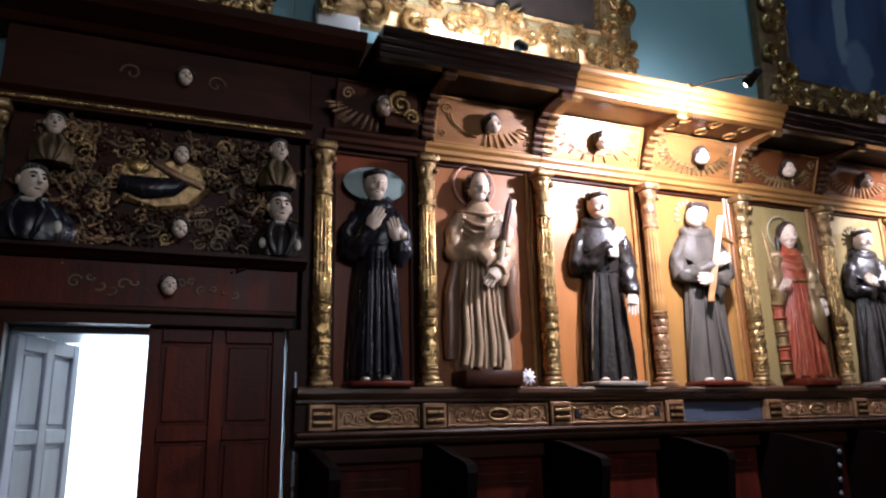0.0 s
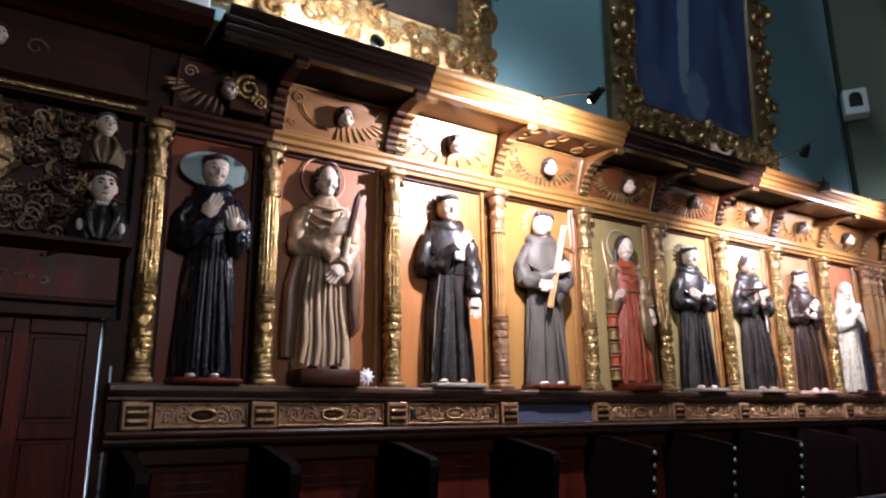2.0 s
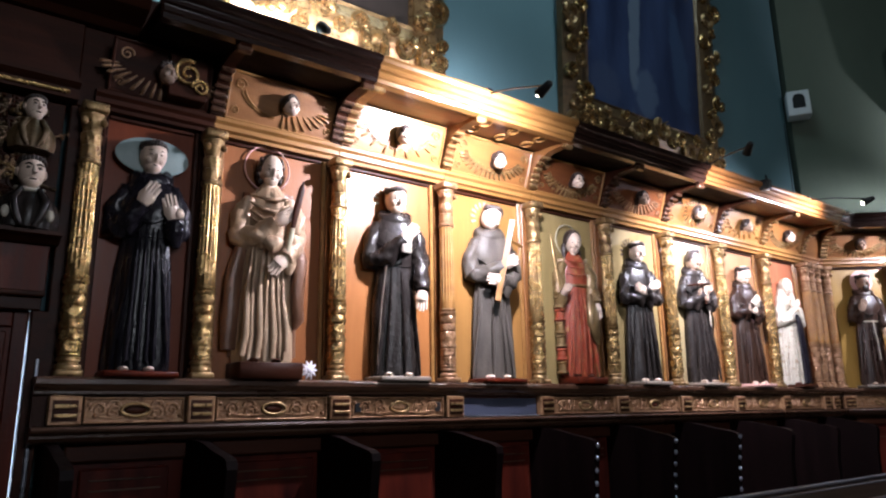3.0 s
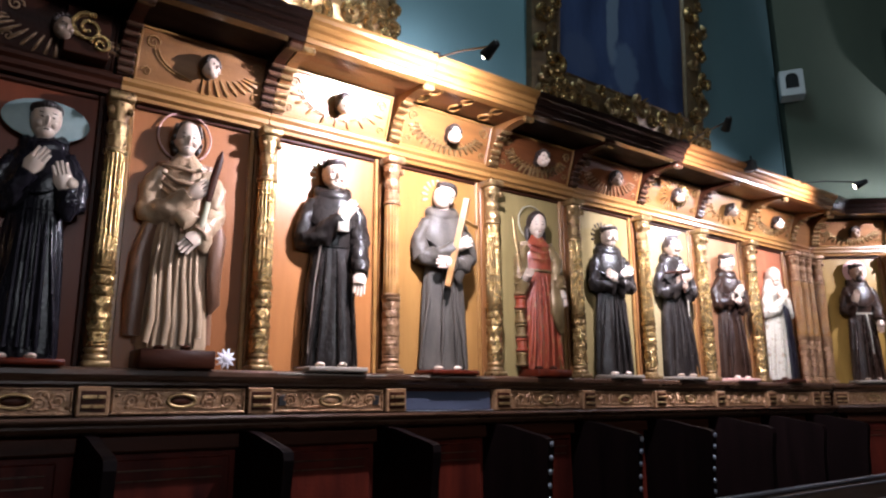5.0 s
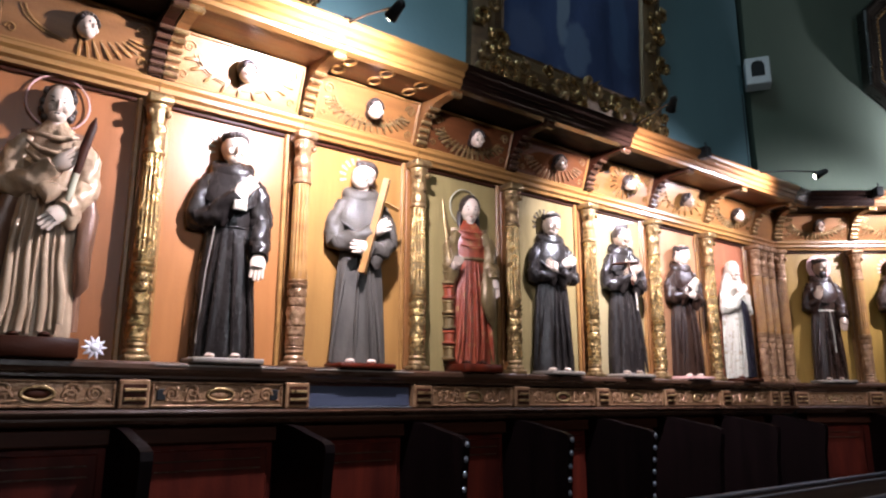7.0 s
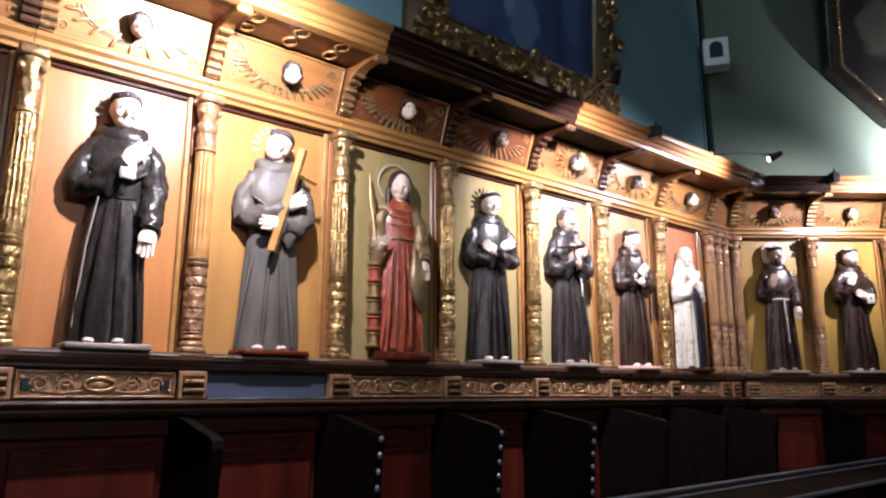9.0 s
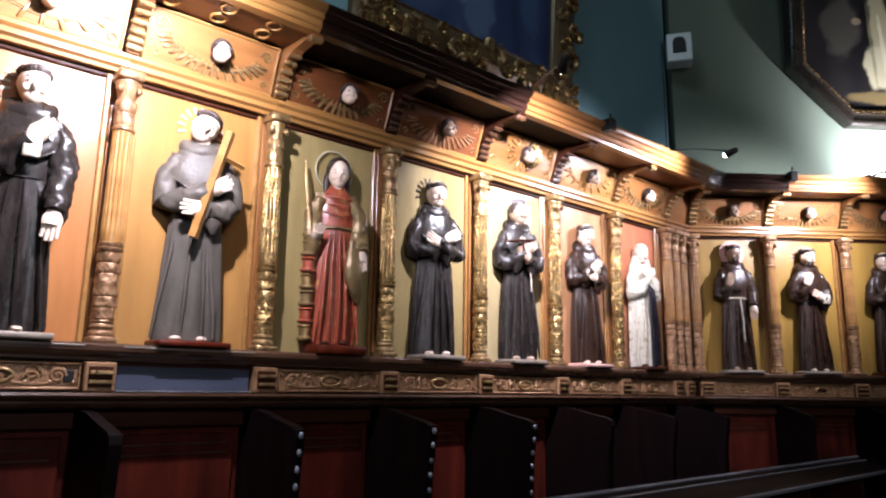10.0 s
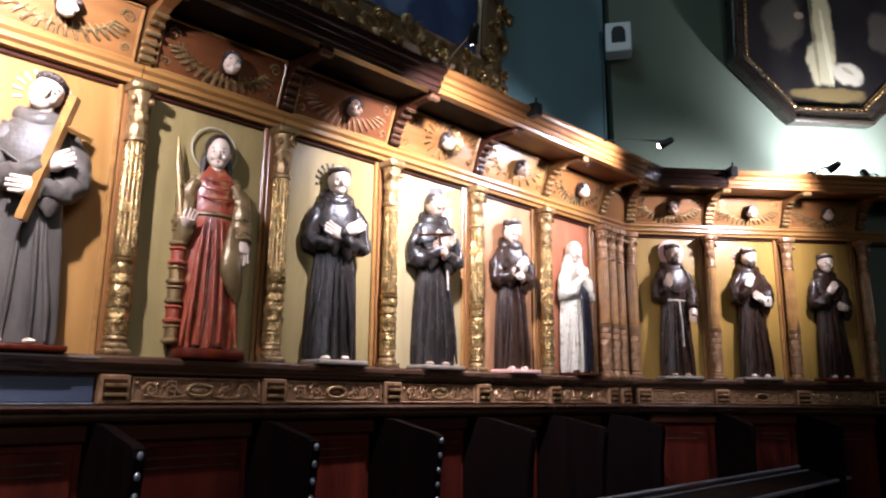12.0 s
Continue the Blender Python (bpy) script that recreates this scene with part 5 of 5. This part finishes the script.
bm_ = part("beam", Shape().run([(0.10, 2.98), (-0.10, 2.98), (-0.10, 3.03), (-0.14, 3.05), (-0.14, 3.07), (0.10, 3.07)], -0.80, 0.70), M["dark"], portal, "dark beam with a gilded lower edge")
part("gilt_edge", Shape().box(-0.74, 0.66, -0.118, -0.1005, 2.995, 3.015, bevel=0.006), M["gold"], bm_)
part("end_board", Shape().box(0.701, 0.86, -0.035, 0.10, 2.98, 3.40), M["dark"], portal)
fz = part("frieze_board", Shape().box(-0.75, 0.70, -0.05, 0.10, 3.072, 3.40), M["dark"], portal)
for fx in (-1, 1):
    o = Shape()
    scroll(o, fx * 0.20, -0.055, 3.23, 0.05, 1.1, fx, thick=0.007)
    part("scroll", o, M["frame_dark"], fz, smooth=True)
solid("portal_cornice", Shape().run([(0.11, 3.402), (-0.08, 3.402), (-0.12, 3.43), (-0.26, 3.46), (-0.30, 3.50), (-0.32, 3.54), (0.11, 3.54)], -1.15, 0.755), M["dark"], WALL_A, "dark moulded cornice over the portal", "cornice", kind="structure")
# Added board covers the lamp-lit wall that shows past the cornice end.
solid("cornice_end", Shape().box(0.757, 1.02, -0.10, 0.11, 3.442, 3.62), M["dark"], WALL_A, "added dark board hiding lit wall at the cornice end", "board", kind="structure")
sc = thing("scroll_console", at(WALL_A, 0.98, 3.19, -0.20), "silvery gilded scroll carved at the cornice end", "ornament")
o = Shape()
scroll(o, 0, 0, 0.02, 0.075, 1.7, 1, thick=0.014, start=1.2)
part("scroll", o, M["gold"], sc, smooth=True)
o = Shape()
scroll(o, 0.06, -0.01, -0.05, 0.045, 1.6, -1, thick=0.011)
part("scroll", o, M["gold"], sc, smooth=True)
part("backing", Shape().box(-0.09, 0.10, 0.01, 0.14, -0.11, 0.12), M["dark"], sc)


# ---- paintings ----
lf = Shape()
scroll(lf, 0, 0, 0, 0.075, 1.25, 1, thick=0.024, start=0.4)
lf.ball((-0.02, -0.006, -0.05), (0.045, 0.02, 0.028), 0, 10, 7)
lf.ball((0.06, -0.004, 0.02), (0.03, 0.018, 0.045), 0, 10, 7)
for j in range(4):
    lf.tube([(0.02 * j - 0.03, -0.012, -0.03), (0.025 * j - 0.04, -0.016, -0.085)], [0.01, 0.004], 6)
leaf_mesh = {key: lf.mesh("leaf_ornament", [M[key]], True) for key in ("gold", "gold_dull")}


def painting(m, w, h, fw, picture, gold, label, step=0.125):
    """A canvas in a deep carved frame; the origin lies at the lower left outer corner."""
    e = thing("painting", m, label, "painting", "paintings")
    part("canvas", Shape().box(fw - 0.02, w - fw + 0.02, -0.05, -0.02, fw - 0.02, h - fw + 0.02), picture, e)
    for side in range(4):
        ln, ox, oz, rot = ((w, 0, 0, 0), (h, w, 0, -90), (w, w, h, 180), (h, 0, h, 90))[side]
        prof = [(0.0, 0.0), (-0.06, 0.0), (-0.075, 0.03), (-0.11, 0.35 * fw), (-0.12, 0.55 * fw), (-0.09, 0.8 * fw), (-0.075, 0.88 * fw), (-0.085, 0.95 * fw), (-0.06, fw), (0.0, fw)]
        n = len(prof)
        verts = [(q, y, q) for y, q in prof] + [(ln - q, y, q) for y, q in prof]
        faces = [(i, (i + 1) % n, n + (i + 1) % n, n + i) for i in range(n)] + [tuple(range(n))[::-1], tuple(range(n, 2 * n))]
        sd = part("frame_side", Shape().add(verts, faces), M["frame_dark"] if gold == "gold_dull" else M["gold_dull"], e)
        sd.matrix_local = Matrix.Translation((ox, 0, oz)) @ Matrix.Rotation(radians(rot), 4, "Y")
        cnt = max(2, int(ln / step))
        for k in range(cnt):
            r = part("leaf_ornament", leaf_mesh["gold" if k % 3 else gold], None, sd)
            s = 0.65 + 0.8 * ((k * 7 + side * 3) % 5) / 5
            r.matrix_local = Matrix.Translation((ln * (k + 0.5) / cnt, -0.105, fw * (0.16, 0.55, 0.34, 0.70)[(k * 3 + side) % 4])) @ Matrix.Rotation(radians((k * 67 + side * 31) % 360), 4, "Y") @ Matrix.Diagonal((s * (1.25 if k % 3 == 0 else 0.9), 1.5, s, 1))
    return e


painting(at(WALL_A, 0.56, 3.83, 0.118) @ pose(0, 0, 0, 3), 2.24, 2.6, 0.30, M["canvas_brown"], "gold", "large dark painting in a deep gilded carved frame")
painting(at(WALL_A, 4.03, 3.80, 0.118) @ pose(0, 0, 0, 3), 2.24, 2.9, 0.30, M["canvas_blue"], "gold_dull", "dark blue painting in a carved dull gilded frame")
painting(at(WALL_A, -1.75, 3.66, 0.118) @ pose(0, 0, 0, 3), 2.05, 2.4, 0.22, M["canvas_brown"], "gold_dull", "dark painting in a dim carved frame above the portal")

# octagonal painting on the slanted wall, leaning out at the top
OC, OR = (2.20, 5.16), 1.0
bead_mesh = Shape().ball((0, 0, 0), (0.014, 0.011, 0.014), 0, 8, 6).mesh("bead", [M["gold"]], True)
oct_e = thing("octagonal_painting", at(WALL_B, OC[0], OC[1], 0.025) @ pose(0, 0, 0, 4), "dark octagonal painting of a pale robe in a beaded frame", "painting", "paintings")
R8 = OR / math.cos(math.pi / 8)


def oct_ring(r, y):
    return [(r * math.cos(math.pi / 8 + k * math.pi / 4), y, r * math.sin(math.pi / 8 + k * math.pi / 4)) for k in range(8)]


part("canvas", Shape().loft([oct_ring(R8 * 0.86, -0.02), oct_ring(R8 * 0.86, -0.04)]), M["canvas_oct"], oct_e, "dark smoky canvas with a pale robe and white bundle")
for k in range(8):
    a0, a1 = math.pi / 8 + k * math.pi / 4, math.pi / 8 + (k + 1) * math.pi / 4
    prof = [(0.0, 1.0), (-0.13, 1.0), (-0.145, 0.985), (-0.145, 0.965), (-0.115, 0.93), (-0.10, 0.88), (-0.105, 0.865), (-0.085, 0.84), (-0.06, 0.825), (0.0, 0.825)]
    verts = [(R8 * f * math.cos(a), y, R8 * f * math.sin(a)) for a in (a0, a1) for y, f in prof]
    n = len(prof)
    faces = [(i, (i + 1) % n, n + (i + 1) % n, n + i) for i in range(n)] + [tuple(range(n))[::-1], tuple(range(n, 2 * n))]
    sd = part("frame_side", Shape().add(verts, faces), M["frame_black"], oct_e)
    for j in range(13):
        t = (j + 0.5) / 13
        x, z = [R8 * 0.845 * (p_ + (q_ - p_) * t) for p_, q_ in ((math.cos(a0), math.cos(a1)), (math.sin(a0), math.sin(a1)))]
        part("bead", bead_mesh, None, sd).location = (x, -0.092, z)
    lip = Shape().tube([(R8 * 0.822 * math.cos(a), -0.064, R8 * 0.822 * math.sin(a)) for a in (a0, a1)], 0.011, 6)
    part("gilt_lip", lip, M["gold_dull"], sd)


# ---- loudspeakers and lamps ----
sp = thing("loudspeaker", pose(7.85, 3.38, 4.90, -4, 0, -56) @ Matrix.Scale(0.86, 4), "small white wall loudspeaker with a black grille", "loudspeaker")
part("cabinet", Shape().box(-0.14, 0.14, -0.10, 0.10, -0.19, 0.17, bevel=0.012), M["white"], sp)
gr = Shape()
gr.loft([[(x, y, z) for x, z in ((-0.075, -0.09), (0.075, -0.09), (0.075, 0.05), (0.05, 0.10), (0.0, 0.115), (-0.05, 0.10), (-0.075, 0.05))] for y in (-0.112, -0.1005)])
part("grille", gr, M["black"], sp)
part("wall_bracket", Shape().box(-0.03, 0.03, 0.10, 0.20, -0.06, 0.06), M["black"], sp)
cb = Shape().tube([(7.83, 3.555, 4.72), (7.83, 3.556, 4.0), (7.835, 3.555, 3.44)], 0.004, 6)
solid("cable", cb, M["black"], pose(0, 0, 0), "thin dark cable running down the wall corner", "cable")
wb = thing("wall_box", pose(0.68, 3.52, 3.72), "white wall box with a small dark knob beside the gilded frame", "box")
part("case", Shape().box(-0.13, 0.13, -0.03, 0.05, -0.14, 0.20, bevel=0.01), M["white"], wb)
part("knob", Shape().ball((0.07, -0.035, -0.02), (0.015, 0.012, 0.012), 0, 10, 7), M["black"], wb, "", True)


def spot_fixture(root, eye, target, label, on=True):
    e = thing("spot_lamp", pose(*root), label, "spot lamp", "spot lamps")
    o, t = Vector(root), Vector(target)
    h = Vector(eye) - o
    d = (t - Vector(eye)).normalized()
    back = h - d * 0.035
    part("arm", Shape().tube([(0, 0, 0), tuple(back * 0.5 + Vector((0, 0, 0.03))), tuple(back - d * 0.06)], 0.006, 8), M["black"], e)
    part("foot", Shape().box(-0.025, 0.025, -0.02, 0.03, -0.008, 0.03), M["black"], e)
    hd = part("lamp_head", Shape().tube([tuple(back - d * 0.09), tuple(back - d * 0.08), tuple(back - d * 0.03), tuple(back + d * 0.012)], [0.012, 0.022, 0.027, 0.033], 16), M["black"], e, "", True)
    part("bulb", Shape().ball(tuple(back + d * 0.006), (0.021, 0.021, 0.021), 0, 12, 8), M["bulb"] if on else M["slate"], hd, "lit bulb" if on else "unlit bulb", True)


spot_fixture((2.69, 2.89, 3.43), LAMP_A, LAMP_A_AIM, "black spot lamp on a thin arm over the cornice")
spot_fixture((6.70, 2.89, 3.43), LAMP_F, LAMP_F_AIM, "black spot lamp on a thin arm over the cornice")
spot_fixture((5.02, 2.89, 3.43), LAMP_C, LAMP_C_AIM, "black spot lamp on a thin arm over the cornice")
spot_fixture((1.55, 3.0, 3.435), LAMP_P, LAMP_P_AIM, "small spot lamp lighting the gilded frame")
spot_fixture(tuple(WALL_B @ Vector((1.55, -0.56, 3.43))), LAMP_B, LAMP_B_AIM, "black spot lamp on a thin arm over the cornice")
spot_fixture(tuple(WALL_B @ Vector((2.29, -0.50, 3.43))), LAMP_O, LAMP_O_AIM, "black spot lamp lighting the octagonal painting")


cl_ = thing("clamp", pose(5.87, 2.865, 3.40), "black clamp on the cornice edge", "clamp", "cornice clamps")
part("jaw", Shape().box(-0.035, 0.035, -0.05, 0.05, -0.03, 0.062, bevel=0.008), M["black"], cl_)
part("screw", Shape().tube([(0, -0.02, 0.062), (0, -0.02, 0.10)], 0.008, 8), M["black"], cl_)
copy_thing(cl_, WALL_B @ pose(COLS_B[1], -0.585, 3.40))

# ---- stalls below the ledge ----
def stall_back(wall, s0, s1):
    e = thing("choir_stall", at(wall, (s0 + s1) / 2), "red mahogany choir stall with a raised back panel", "choir stall", "choir stalls")
    h = (s1 - s0) / 2 - 0.028
    part("back_board", Shape().box(-h, h, -0.02, 0.10, 0.0, 1.393), M["stall_red"], e)
    part("panel", Shape().box(-h + 0.07, h - 0.07, -0.045, -0.0205, 0.55, 1.28, bevel=0.015), M["stall_red"], e)
    part("rail", Shape().box(-h, h, -0.06, -0.0205, 1.31, 1.385, bevel=0.008), M["dark"], e)
    part("seat", Shape().box(-h, h, -0.46, -0.046, 0.42, 0.47, bevel=0.01), M["dark"], e)
    for z in (1.18, 1.225):
        part("groove_bead", Shape().box(-h + 0.11, h - 0.11, -0.052, -0.0455, z, z + 0.008, bevel=0.002), M["ledge"], e)


def stall_wing(wall, s, beads):
    e = thing("stall_divider", at(wall, s), "dark stall divider with a scooped top" + (" and a beaded front edge" if beads else ""), "stall", "stall dividers")
    prof = [(0.05, 0.0), (0.05, 1.392), (-0.17, 1.392), (-0.24, 1.386), (-0.32, 1.372), (-0.40, 1.355), (-0.48, 1.342), (-0.55, 1.33), (-0.59, 1.315), (-0.60, 1.28), (-0.575, 1.10), (-0.56, 0.80), (-0.60, 0.70), (-0.60, 0.0)]
    part("side_board", Shape().run(prof, -0.024, 0.024), M["wing"], e)
    if beads:
        bm2 = Shape().ball((0, 0, 0), (0.013, 0.010, 0.017), 0, 8, 6).mesh("bead", [M["silver"]], True)
        for k in range(9):
            r = part("bead", bm2, None, e)
            z = 1.29 - 0.075 * k
            y = -0.60 + (1.28 - z) / 0.18 * 0.025 if z > 1.10 else -0.575 + (1.10 - z) / 0.3 * 0.015
            r.location = (0, y - 0.004, z)


for i, (wall, s0, s1, key) in enumerate(BAYS):
    stall_back(wall, s0 + (0.0 if i != 9 else 0.10), s1)
stall_wing(WALL_A, COL_1 - 0.04, False)
stall_wing(WALL_A, COL_2, False)
for k, s in enumerate(COLS_A):
    stall_wing(WALL_A, s - 0.042, 2 <= k <= 4)
for s in COLS_B[1:]:
    stall_wing(WALL_B, s, False)
solid("corner_filler", Shape().box(7.43, 7.80, -0.02, 0.10, 0, 1.393), M["dark"], WALL_A, "dark boards closing the stall corner", "panel", kind="structure")

dk = thing("reading_desk", pose(0, 0.05, 0), "dark choir desk with highlights set as strips on its edges, in front of the stalls", "desk")
part("desk_top", Shape().run([(2.42, 0.935), (2.05, 0.90), (2.05, 0.875), (2.42, 0.91)], 3.0, 9.0), M["desk"], dk)
# Pale strips stand in for silvery highlights along the desk edges.
part("edge_strip", Shape().box(3.0, 9.0, 2.418, 2.442, 0.938, 0.962, bevel=0.008), M["edge_pale"], dk, "bright edge strip with the highlight in its colour")
part("edge_strip", Shape().box(3.0, 9.0, 2.02, 2.049, 0.88, 0.905, bevel=0.006), M["edge_pale"], dk, "bright edge strip with the highlight in its colour")
part("edge_strip", Shape().box(3.0, 9.0, 2.33, 2.345, 0.929, 0.939, bevel=0.004), M["edge_pale"], dk, "bright edge strip with the highlight in its colour")
part("front_board", Shape().box(3.0, 9.0, 2.38, 2.42, 0.0, 0.925), M["desk"], dk)
for k in range(7):
    part("end_board", Shape().box(3.0 + 0.995 * k, 3.03 + 0.995 * k, 2.06, 2.379, 0.0, 0.87), M["dark"], dk)
